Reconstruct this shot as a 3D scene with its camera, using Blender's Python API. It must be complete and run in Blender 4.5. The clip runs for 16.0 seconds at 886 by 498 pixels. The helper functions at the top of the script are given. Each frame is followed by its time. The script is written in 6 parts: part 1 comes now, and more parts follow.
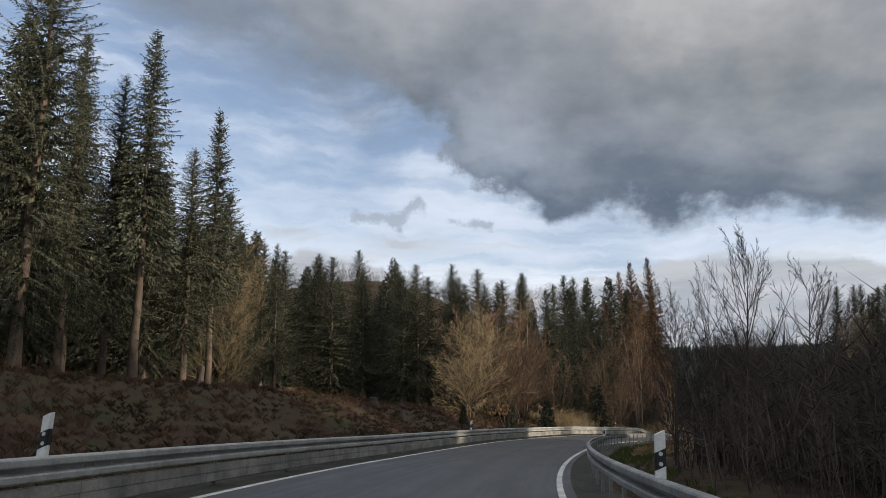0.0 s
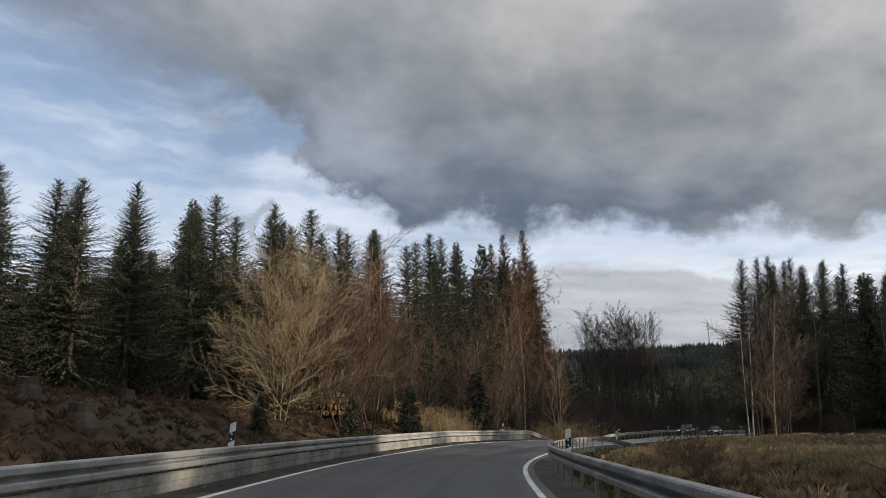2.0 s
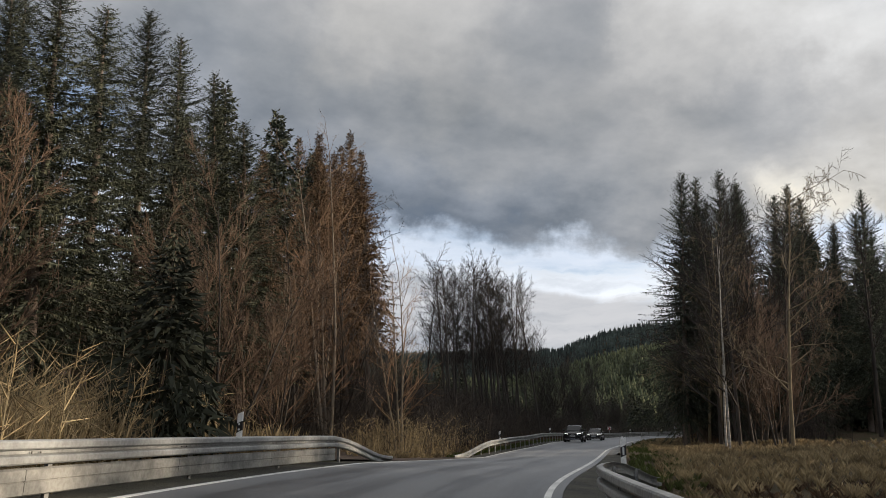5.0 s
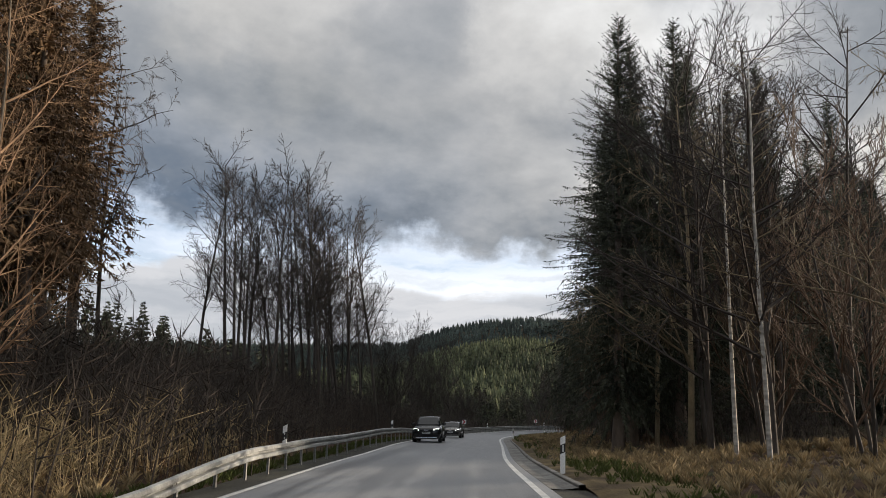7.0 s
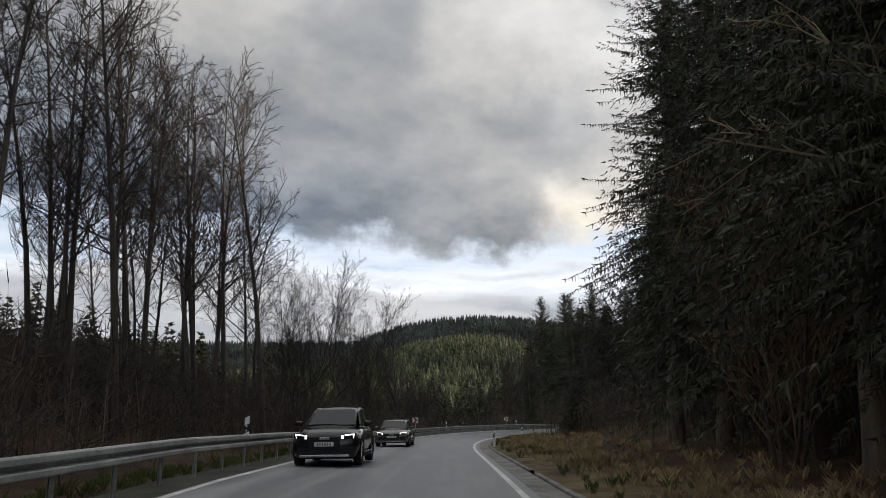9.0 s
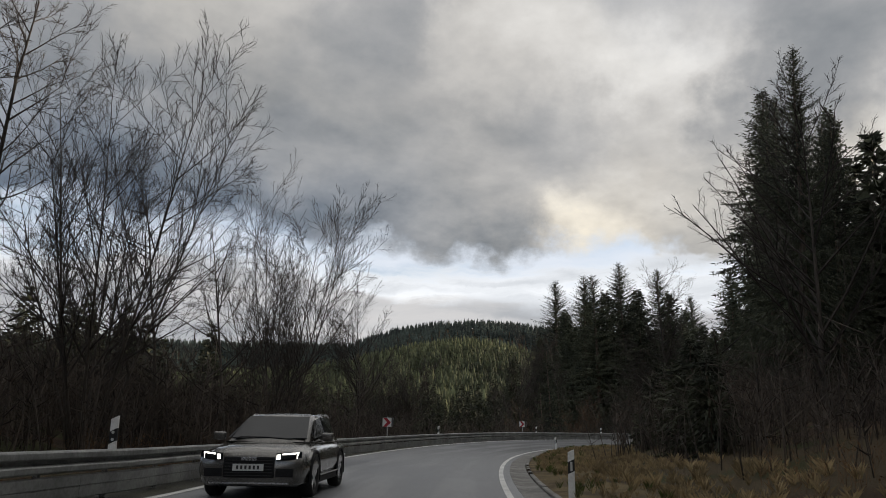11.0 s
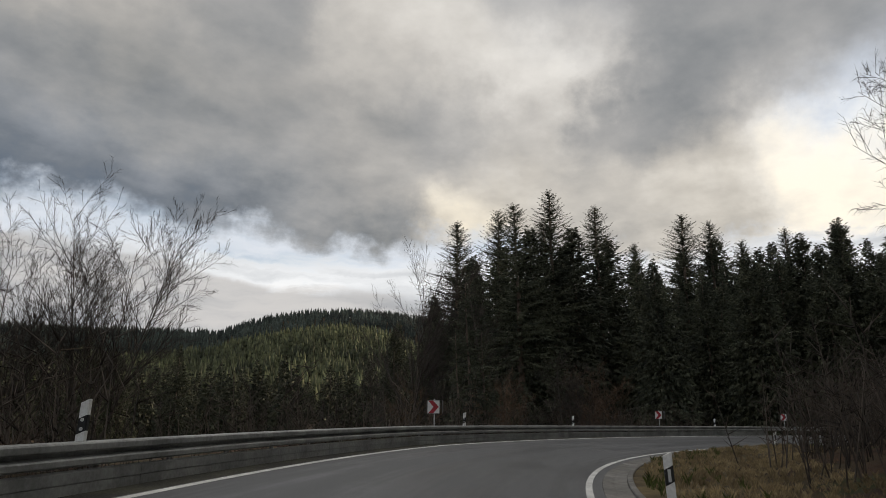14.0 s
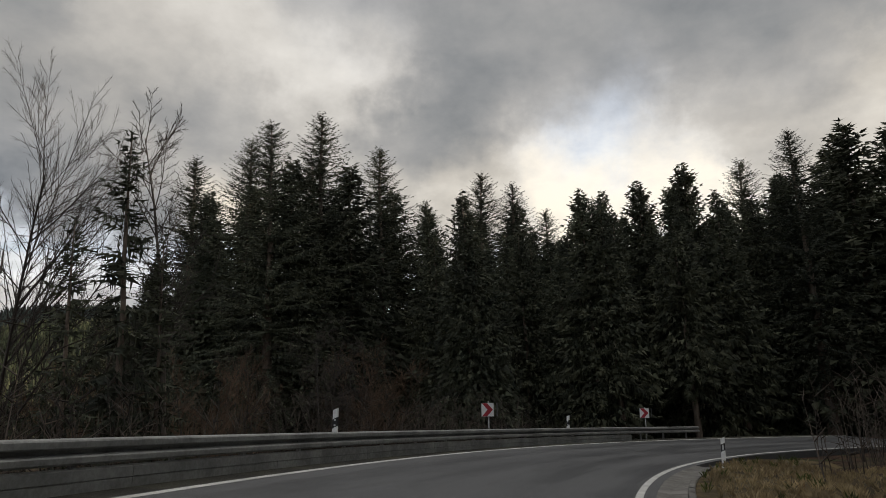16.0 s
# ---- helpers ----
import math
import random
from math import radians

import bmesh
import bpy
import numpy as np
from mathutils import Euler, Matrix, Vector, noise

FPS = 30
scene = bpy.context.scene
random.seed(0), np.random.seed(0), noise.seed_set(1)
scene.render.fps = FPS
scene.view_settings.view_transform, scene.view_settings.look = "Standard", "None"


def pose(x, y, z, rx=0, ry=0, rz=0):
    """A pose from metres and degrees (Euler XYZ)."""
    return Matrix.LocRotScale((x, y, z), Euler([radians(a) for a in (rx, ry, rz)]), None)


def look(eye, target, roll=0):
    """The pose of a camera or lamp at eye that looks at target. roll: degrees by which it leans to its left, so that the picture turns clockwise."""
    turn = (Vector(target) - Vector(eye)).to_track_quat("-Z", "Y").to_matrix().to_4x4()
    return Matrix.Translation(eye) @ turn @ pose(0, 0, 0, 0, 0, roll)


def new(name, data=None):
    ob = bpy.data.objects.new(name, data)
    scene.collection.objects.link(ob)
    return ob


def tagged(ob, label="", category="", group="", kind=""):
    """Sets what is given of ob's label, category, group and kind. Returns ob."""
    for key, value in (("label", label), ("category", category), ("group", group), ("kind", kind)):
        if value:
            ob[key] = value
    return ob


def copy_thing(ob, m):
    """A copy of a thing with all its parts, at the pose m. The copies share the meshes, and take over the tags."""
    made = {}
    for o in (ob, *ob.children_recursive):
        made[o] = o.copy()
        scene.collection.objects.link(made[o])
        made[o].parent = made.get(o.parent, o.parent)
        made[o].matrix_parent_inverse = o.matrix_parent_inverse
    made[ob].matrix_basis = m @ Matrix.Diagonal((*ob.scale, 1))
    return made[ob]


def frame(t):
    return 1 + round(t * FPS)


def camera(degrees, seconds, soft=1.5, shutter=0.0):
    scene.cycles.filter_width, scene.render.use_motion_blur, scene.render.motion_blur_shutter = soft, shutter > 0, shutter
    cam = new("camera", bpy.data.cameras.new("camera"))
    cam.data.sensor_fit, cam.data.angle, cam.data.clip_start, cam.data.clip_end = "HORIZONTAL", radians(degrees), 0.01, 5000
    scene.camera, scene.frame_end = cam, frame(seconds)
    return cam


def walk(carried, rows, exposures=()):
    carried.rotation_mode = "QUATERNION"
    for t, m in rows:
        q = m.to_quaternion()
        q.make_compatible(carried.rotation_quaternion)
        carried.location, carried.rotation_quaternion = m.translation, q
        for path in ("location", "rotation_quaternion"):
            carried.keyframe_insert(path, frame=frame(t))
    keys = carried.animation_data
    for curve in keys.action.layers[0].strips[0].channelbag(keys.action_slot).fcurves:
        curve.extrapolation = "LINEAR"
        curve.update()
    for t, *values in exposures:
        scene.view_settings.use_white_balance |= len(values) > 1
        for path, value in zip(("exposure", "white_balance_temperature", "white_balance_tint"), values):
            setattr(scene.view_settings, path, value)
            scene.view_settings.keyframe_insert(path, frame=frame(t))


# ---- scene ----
cam = camera(63.0, 16.0, soft=0.8)
PATH = [
    (0, (0.000, 0.000, 1.360), (-0.000, 1.946, 1.822), 1.47),
    (0.5, (0.289, 6.625, 1.289), (0.390, 8.566, 1.759), 1.57),
    (1, (0.944, 13.347, 1.265), (1.170, 15.276, 1.742), 0.99),
    (1.5, (1.932, 20.133, 1.240), (2.257, 22.046, 1.722), 0.33),
    (2, (3.230, 27.002, 1.254), (3.628, 28.902, 1.737), -0.08),
    (2.5, (4.798, 33.903, 1.197), (5.270, 35.784, 1.686), -0.28),
    (3, (6.668, 40.701, 1.115), (7.217, 42.560, 1.609), -0.57),
    (3.5, (8.731, 47.413, 1.186), (9.358, 49.246, 1.681), -0.51),
    (4, (11.085, 53.994, 1.273), (11.787, 55.801, 1.768), -0.89),
    (4.2, (12.105, 56.580, 1.285), (12.834, 58.375, 1.780), -0.99),
    (6.3, (26.002, 81.563, 1.195), (27.073, 83.185, 1.666), 1.36),
    (6.5, (27.621, 83.784, 1.251), (28.731, 85.380, 1.722), 0.88),
    (7, (31.853, 89.202, 1.236), (33.054, 90.730, 1.710), 0.01),
    (7.5, (36.100, 94.316, 1.248), (37.343, 95.809, 1.726), -0.33),
    (8, (40.377, 99.322, 1.203), (41.645, 100.794, 1.678), -0.57),
    (8.5, (44.556, 104.384, 1.076), (45.839, 105.839, 1.560), -0.73),
    (9, (48.957, 109.545, 1.278), (50.256, 110.990, 1.749), -0.58),
    (9.5, (53.781, 114.631, 1.361), (55.089, 116.069, 1.831), -0.12),
    (11.8, (75.414, 138.551, 1.233), (76.710, 139.993, 1.725), 0.91),
    (12, (77.324, 140.593, 1.227), (78.625, 142.030, 1.720), 0.84),
    (12.5, (82.207, 145.593, 1.336), (83.568, 146.978, 1.815), 0.67),
    (13, (87.343, 150.302, 1.338), (88.781, 151.609, 1.811), 0.03),
    (13.5, (92.369, 154.611, 1.254), (93.852, 155.867, 1.725), -0.22),
    (14, (97.511, 158.719, 1.296), (99.039, 159.923, 1.761), 0.51),
    (14.5, (102.822, 162.513, 1.284), (104.431, 163.603, 1.757), 0.11),
    (15, (108.424, 165.787, 1.266), (110.114, 166.747, 1.739), -0.43),
    (15.5, (114.096, 168.561, 1.263), (115.853, 169.390, 1.740), -0.54),
    (16, (120.144, 170.805, 1.254), (121.969, 171.469, 1.731), -0.47),
]
walk(cam, [(t, look(eye, target, roll)) for t, eye, target, roll in PATH], exposures=[(0, 0.14, 6150, 10), (4.2, 0.18, 6300, 10), (7.0, 0.42, 6350, 10), (9.7, 0.34, 6450, 10), (12.0, 0.18, 6650, 10), (16.0, 0.16, 6800, 10)])

# ---------------------------------------------------------------- world, sun
SUN_AZ, SUN_EL = 110.0, 11.5      # degrees to the right of +y, degrees up
SUN_STRENGTH = 4.0


class Nodes:
    """Short-hand for building node trees."""

    def __init__(self, tree):
        self.t = tree
        tree.nodes.clear()

    def n(self, kind, **props):
        node = self.t.nodes.new(kind)
        for k, v in props.items():
            if k == "operation":
                node.operation = v
            elif k == "blend_type":
                node.blend_type = v
            elif k == "data_type":
                node.data_type = v
            elif k == "interpolation_type":
                node.interpolation_type = v
            elif k == "sky_type":
                node.sky_type = v
            elif k == "feature":
                node.feature = v
        return node

    def put(self, value, socket):
        if isinstance(value, bpy.types.NodeSocket):
            self.t.links.new(value, socket)
        elif value is not None:
            socket.default_value = value

    def math(self, op, a, b=None, c=None, clamp=False):
        m = self.n("ShaderNodeMath", operation=op)
        m.use_clamp = clamp
        for v, s in zip((a, b, c), m.inputs):
            self.put(v, s)
        return m.outputs[0]

    def vec(self, op, a, b=None, out=0):
        m = self.n("ShaderNodeVectorMath", operation=op)
        self.put(a, m.inputs[0])
        if b is not None:
            self.put(b, m.inputs[1])
        return m.outputs[out]

    def dot(self, a, b):
        return self.vec("DOT_PRODUCT", a, b, 1)

    def scale(self, a, k):
        m = self.n("ShaderNodeVectorMath", operation="SCALE")
        self.put(a, m.inputs[0])
        self.put(k, m.inputs[3])
        return m.outputs[0]

    def smooth(self, v, lo, hi, a=0.0, b=1.0):
        m = self.n("ShaderNodeMapRange", interpolation_type="SMOOTHSTEP")
        for val, s in zip((v, lo, hi, a, b), m.inputs):
            self.put(val, s)
        return m.outputs[0]

    def mix(self, f, a, b, blend="MIX"):
        m = self.n("ShaderNodeMix", data_type="RGBA", blend_type=blend)
        self.put(f, m.inputs[0])
        self.put(a if not isinstance(a, tuple) else (*a, 1) if len(a) == 3 else a, m.inputs[6])
        self.put(b if not isinstance(b, tuple) else (*b, 1) if len(b) == 3 else b, m.inputs[7])
        return m.outputs[2]

    def noise(self, vector, scale, detail=4.0, rough=0.55, distort=0.0, out=0):
        m = self.n("ShaderNodeTexNoise")
        self.put(vector, m.inputs["Vector"])
        m.inputs["Scale"].default_value = scale
        m.inputs["Detail"].default_value = detail
        m.inputs["Roughness"].default_value = rough
        m.inputs["Distortion"].default_value = distort
        return m.outputs[out]

    def ramp(self, f, stops):
        m = self.n("ShaderNodeValToRGB")
        self.put(f, m.inputs[0])
        e = m.color_ramp.elements
        while len(e) < len(stops):
            e.new(0.5)
        for el, (p, c) in zip(e, stops):
            el.position, el.color = p, (*c, 1)
        return m.outputs[0]


def heading(az, el):
    a, e = radians(az), radians(el)
    return Vector((math.sin(a) * math.cos(e), math.cos(a) * math.cos(e), math.sin(e)))


# The deck's body: degrees right of +y, degrees up, brightness, warm (-) to blue (+).
DECK_EAST = [(-30, 30, 0.57, 0.3), (-20, 28, 0.53, 0.3), (-10, 28, 0.50, 0.1), (-4, 24, 0.47, 0.1), (-2, 31, 0.55, 0.0), (4, 22, 0.60, 0.3), (3, 27, 0.46, 0.1),
             (7, 18, 0.40, 0.3), (10, 23, 0.46, 0.1), (11, 29, 0.50, 0.0), (16, 19, 0.44, 0.2), (19, 24, 0.50, 0.0), (20, 30, 0.60, -0.2), (25, 17, 0.42, 0.2),
             (28, 27, 0.58, -0.15), (31, 21, 0.52, 0.0), (30, 16, 0.44, 0.2), (26, 32, 0.66, -0.1), (37, 16, 0.47, 0.1), (38, 20, 0.55, 0.0)]
DECK_WEST = [(34, 29, 0.54, 0.0), (38, 25, 0.58, -0.1), (44, 15, 0.50, 0.0), (46, 26, 0.68, -0.1), (45, 20, 0.56, -0.1), (52, 15.5, 0.86, -0.6), (51, 21, 0.56, 0.0), (54, 23, 0.55, 0.0),
             (53, 28, 0.74, -0.1), (59, 28, 0.88, -0.1), (58, 23, 0.80, -0.1), (57, 18, 0.66, -0.3), (62, 31, 0.62, 0.1), (66, 22, 0.49, 0.0), (64, 17, 0.64, -0.2), (73, 29, 0.55, 0.0),
             (76, 25, 0.55, 0.0), (72, 18, 0.70, -0.3), (81, 18, 0.92, -0.3), (84, 22.3, 0.80, 1.0), (81, 25.5, 0.57, 0.0), (88, 25, 0.60, 0.0), (80, 21.5, 0.88, -0.2), (88.5, 21, 0.86, -0.1), (87, 18, 0.93, -0.2), (92, 27, 0.55, 0.0), (95, 22, 0.62, -0.1), (101, 19, 0.74, -0.3)]
# Lower edge of the deck: degrees right of +y, degrees up.
DECK_EDGE = [(-60, 31), (-32, 30), (-22, 27.5), (-12, 26), (-6, 23.5), (0, 22), (3, 18.2), (9, 16.2), (13, 17.2), (18, 15.8), (25, 14.6), (33, 14.4), (40, 13.6), (47, 13.4), (54, 12.8), (62, 12.5), (110, 12.0)]

# Upper edge of the grey bank beneath the gap, and small torn clouds before the gap.
BANK_TOP = [(-60, 8), (-18, 9), (-12, 13.0), (-7, 12.6), (-2, 10.5), (7, 10.2), (12, 10.8), (17, 12.2), (23, 12.7), (29, 12.0), (34, 10.6), (40, 9.6), (46, 10.2), (60, 9.0), (110, 8.0)]
SHREDS = [(-1.5, 15.9), (-4.0, 15.7), (-6.5, 15.4), (2.2, 15.3)]


def build_world():
    world = bpy.data.worlds.new("sky")
    scene.world = world
    world.use_nodes = True
    q = Nodes(world.node_tree)
    d = q.vec("NORMALIZE", q.n("ShaderNodeTexCoord").outputs["Generated"])
    sep = q.n("ShaderNodeSeparateXYZ")
    q.put(d, sep.inputs[0])
    z = sep.outputs[2]
    sky = q.n("ShaderNodeTexSky", sky_type="NISHITA")
    sky.sun_disc = False
    sky.sun_elevation, sky.sun_rotation = radians(SUN_EL), radians(SUN_AZ)
    sky.air_density, sky.dust_density, sky.ozone_density = 1.0, 0.6, 1.5
    blue = q.mix(1.0, q.scale(sky.outputs[0], 0.17), (1.16, 1.0, 0.98), "MULTIPLY")
    # Relief of the clouds, laid out on a flat layer overhead, so that it shrinks towards the horizon.
    low = q.math("ADD", q.math("MAXIMUM", z, 0.0), 0.26)
    deck = q.vec("ADD", q.scale(d, q.math("DIVIDE", 1.0, low)), (3.1, 0.7, 0.0))
    big = q.noise(deck, 2.2, 8, 0.52)
    mid = q.noise(deck, 5.0, 7, 0.52)
    fine = q.noise(deck, 13.0, 6, 0.58)
    puff = q.math("ADD", q.math("MULTIPLY", q.math("SUBTRACT", big, 0.5), 0.34),
                  q.math("ADD", q.math("MULTIPLY", q.math("SUBTRACT", mid, 0.5), 0.26), q.math("MULTIPLY", q.math("SUBTRACT", fine, 0.5), 0.10)))
    # The body of the deck by direction: each bank pulls the deck round it to its own brightness and tint.
    push = q.vec("SUBTRACT", q.noise(d, 7.5, 8, 0.60, out=1), (0.5, 0.5, 0.5))
    dd = q.vec("ADD", d, q.vec("MULTIPLY", push, (0.24, 0.24, 0.17)))
    dw = q.vec("NORMALIZE", q.vec("MULTIPLY", dd, (1.0, 1.0, 1.5)))
    total = 0.0003
    tone, tint = q.math("MULTIPLY", q.smooth(z, 0.55, 0.85, 0.60, 0.80), total), 0.0
    for az, el, t, c in DECK_EAST + DECK_WEST:
        w = q.math("POWER", q.math("MAXIMUM", q.dot(dw, (heading(az, el) * Vector((1.0, 1.0, 1.5))).normalized()), 0.0), 420.0)
        total = q.math("ADD", total, w)
        tone = q.math("MULTIPLY_ADD", w, t, tone)
        tint = q.math("MULTIPLY_ADD", w, c, tint)
    tone = q.math("ADD", q.math("DIVIDE", tone, total), 0.04)
    tint = q.math("DIVIDE", tint, total)
    # Lower edge: ragged lumps over the bright gap.
    ws = q.n("ShaderNodeSeparateXYZ")
    q.put(q.vec("NORMALIZE", dd), ws.inputs[0])
    azimuth = q.math("ARCTAN2", ws.outputs[0], ws.outputs[1])
    height = q.math("ARCSINE", ws.outputs[2])
    stops = [((az + 60) / 170, (el / 40,) * 3) for az, el in DECK_EDGE]
    edge = q.math("MULTIPLY", q.ramp(q.math("DIVIDE", q.math("ADD", q.math("MULTIPLY", azimuth, 180 / math.pi), 60.0), 170.0), stops), radians(40))
    rise = q.math("ADD", q.math("SUBTRACT", height, edge), q.math("MULTIPLY", q.math("SUBTRACT", mid, 0.5), 0.09))
    rise = q.math("MULTIPLY", rise, q.smooth(azimuth, -0.14, 0.03, 0.30, 1.0))
    cover = q.smooth(rise, -0.016, 0.024)
    base = q.math("ADD", q.math("ADD", tone, puff), q.smooth(rise, 0.07, 0.0, 0.0, -0.04))
    cloud = q.ramp(base, [(0.37, (0.12, 0.145, 0.175)), (0.45, (0.172, 0.187, 0.202)), (0.53, (0.25, 0.26, 0.27)), (0.62, (0.35, 0.35, 0.35)),
                          (0.73, (0.50, 0.49, 0.475)), (0.85, (0.70, 0.69, 0.67)), (0.96, (0.93, 0.89, 0.81))])
    cloud = q.mix(q.smooth(tint, 0.0, -0.8), cloud, q.mix(1.0, cloud, (1.07, 1.0, 0.86), "MULTIPLY"))
    cloud = q.mix(q.smooth(tint, -0.15, 0.6), cloud, q.mix(1.0, cloud, (0.82, 0.96, 1.2), "MULTIPLY"))
    # Behind the deck: blue sky with thin streaks, whiter towards the horizon.
    streak = q.noise(q.vec("MULTIPLY", q.vec("ADD", d, q.scale(push, 0.06)), (3.0, 3.0, 15.0)), 2.0, 6, 0.55)
    veil = q.math("ADD", streak, q.smooth(z, 0.46, 0.24, -0.10, 0.20))
    gap = q.mix(q.smooth(veil, 0.30, 0.92, 0.10, 1.0), blue, (0.66, 0.71, 0.79))
    cloud = q.mix(q.math("MULTIPLY", q.smooth(tint, 0.68, 0.92), q.smooth(base, 0.92, 0.72)), cloud, blue)
    torn = 0.0
    for az, el in SHREDS:
        torn = q.math("ADD", torn, q.math("POWER", q.math("MAXIMUM", q.dot(dw, (heading(az, el) * Vector((1.0, 1.0, 1.5))).normalized()), 0.0), 4200.0))
    gap = q.mix(q.smooth(q.math("ADD", torn, q.math("SUBTRACT", mid, 0.5)), 0.30, 0.85, 0.0, 0.8), gap, (0.36, 0.40, 0.45))
    final = q.mix(cover, gap, cloud)
    # Layered grey and pale cloud near the horizon.
    level = q.vec("MULTIPLY", q.vec("ADD", d, q.vec("MULTIPLY", push, (0.10, 0.10, 0.05))), (2.2, 2.2, 15.0))
    flat = q.noise(level, 2.1, 6, 0.52)
    pale = q.ramp(flat, [(0.30, (0.50, 0.53, 0.57)), (0.44, (0.64, 0.67, 0.71)), (0.55, (0.78, 0.81, 0.85)), (0.68, (0.92, 0.93, 0.94))])
    shelf = q.math("ADD", z, q.math("MULTIPLY", q.math("SUBTRACT", flat, 0.5), 0.20))
    final = q.mix(q.smooth(shelf, 0.235, 0.195), final, pale)
    stops = [((az + 60) / 170, (el / 40,) * 3) for az, el in BANK_TOP]
    top = q.math("MULTIPLY", q.ramp(q.math("DIVIDE", q.math("ADD", q.math("MULTIPLY", azimuth, 180 / math.pi), 60.0), 170.0), stops), radians(40))
    depth = q.math("ADD", q.math("SUBTRACT", top, q.math("ARCSINE", z)), q.math("MULTIPLY", q.math("SUBTRACT", flat, 0.5), 0.07))
    grey = q.mix(q.smooth(flat, 0.36, 0.66), (0.37, 0.385, 0.41), (0.53, 0.525, 0.53))
    final = q.mix(q.smooth(depth, -0.004, 0.012, 0.0, 0.92), final, grey)
    # Below the horizon: dull earth.
    final = q.mix(q.smooth(z, 0.0, -0.03), final, (0.05, 0.05, 0.045))
    bg = q.n("ShaderNodeBackground")
    q.put(final, bg.inputs[0])
    bg.inputs[1].default_value = 1.0
    out = q.n("ShaderNodeOutputWorld")
    q.put(bg.outputs[0], out.inputs[0])


build_world()
sun = new("sun", bpy.data.lights.new("sun", "SUN"))
sun.data.energy, sun.data.angle, sun.data.color = SUN_STRENGTH, radians(1.2), (1.0, 0.83, 0.62)
sun.matrix_world = look(heading(SUN_AZ, SUN_EL) * 300, (0, 0, 0))


# ---------------------------------------------------------------- materials
def material(name, base, rough=0.8, metal=0.0, spread=0.25, scale=3.0, fine=40.0, bump=0.2, tint=None,
             per_object=0.0, per_island=0.0, coat=0.0, vector="Object", spec=0.5, stretch=(1, 1, 1)):
    """A surface whose colour and relief vary at two sizes. scale, fine: noise per metre."""
    m = bpy.data.materials.new(name)
    m.use_nodes = True
    q = Nodes(m.node_tree)
    co = q.n("ShaderNodeNewGeometry").outputs["Position"] if vector == "World" else q.n("ShaderNodeTexCoord").outputs["Object"]
    co = q.vec("MULTIPLY", co, stretch)
    a = q.noise(co, scale, 5, 0.6)
    b = q.noise(co, fine, 4, 0.65)
    dark = tuple(max(0.0, c * (1 - spread)) for c in base)
    light = tuple(c * (1 + spread) for c in (tint or base))
    col = q.mix(q.smooth(a, 0.32, 0.68), dark, light)
    col = q.mix(q.smooth(b, 0.3, 0.7, 0, 0.55), col, q.mix(1.0, col, (0.62, 0.6, 0.58), "MULTIPLY"))
    if per_object:
        r = q.n("ShaderNodeObjectInfo").outputs["Random"]
        col = q.mix(1.0, col, q.ramp(r, [(0, (1 - per_object,) * 3), (0.5, (1, 1 - 0.1 * per_object, 1 - 0.3 * per_object)), (1, (1 + per_object,) * 3)]), "MULTIPLY")
    if per_island:
        r = q.n("ShaderNodeNewGeometry").outputs["Random Per Island"]
        col = q.mix(1.0, col, q.ramp(r, [(0, (1 - per_island,) * 3), (0.5, (1, 0.97, 0.9)), (1, (1 + per_island,) * 3)]), "MULTIPLY")
    p = q.n("ShaderNodeBsdfPrincipled")
    q.put(col, p.inputs["Base Color"])
    p.inputs["Metallic"].default_value = metal
    p.inputs["Specular IOR Level"].default_value = spec
    q.put(q.smooth(b, 0.2, 0.8, max(0.03, rough - 0.12), min(1, rough + 0.12)), p.inputs["Roughness"])
    if coat:
        p.inputs["Coat Weight"].default_value = coat
        p.inputs["Coat Roughness"].default_value = 0.05
    if bump:
        bp = q.n("ShaderNodeBump")
        bp.inputs["Strength"].default_value = bump
        bp.inputs["Distance"].default_value = 0.02
        q.put(q.math("ADD", a, b), bp.inputs["Height"])
        q.put(bp.outputs[0], p.inputs["Normal"])
    q.put(p.outputs[0], q.n("ShaderNodeOutputMaterial").inputs[0])
    return m


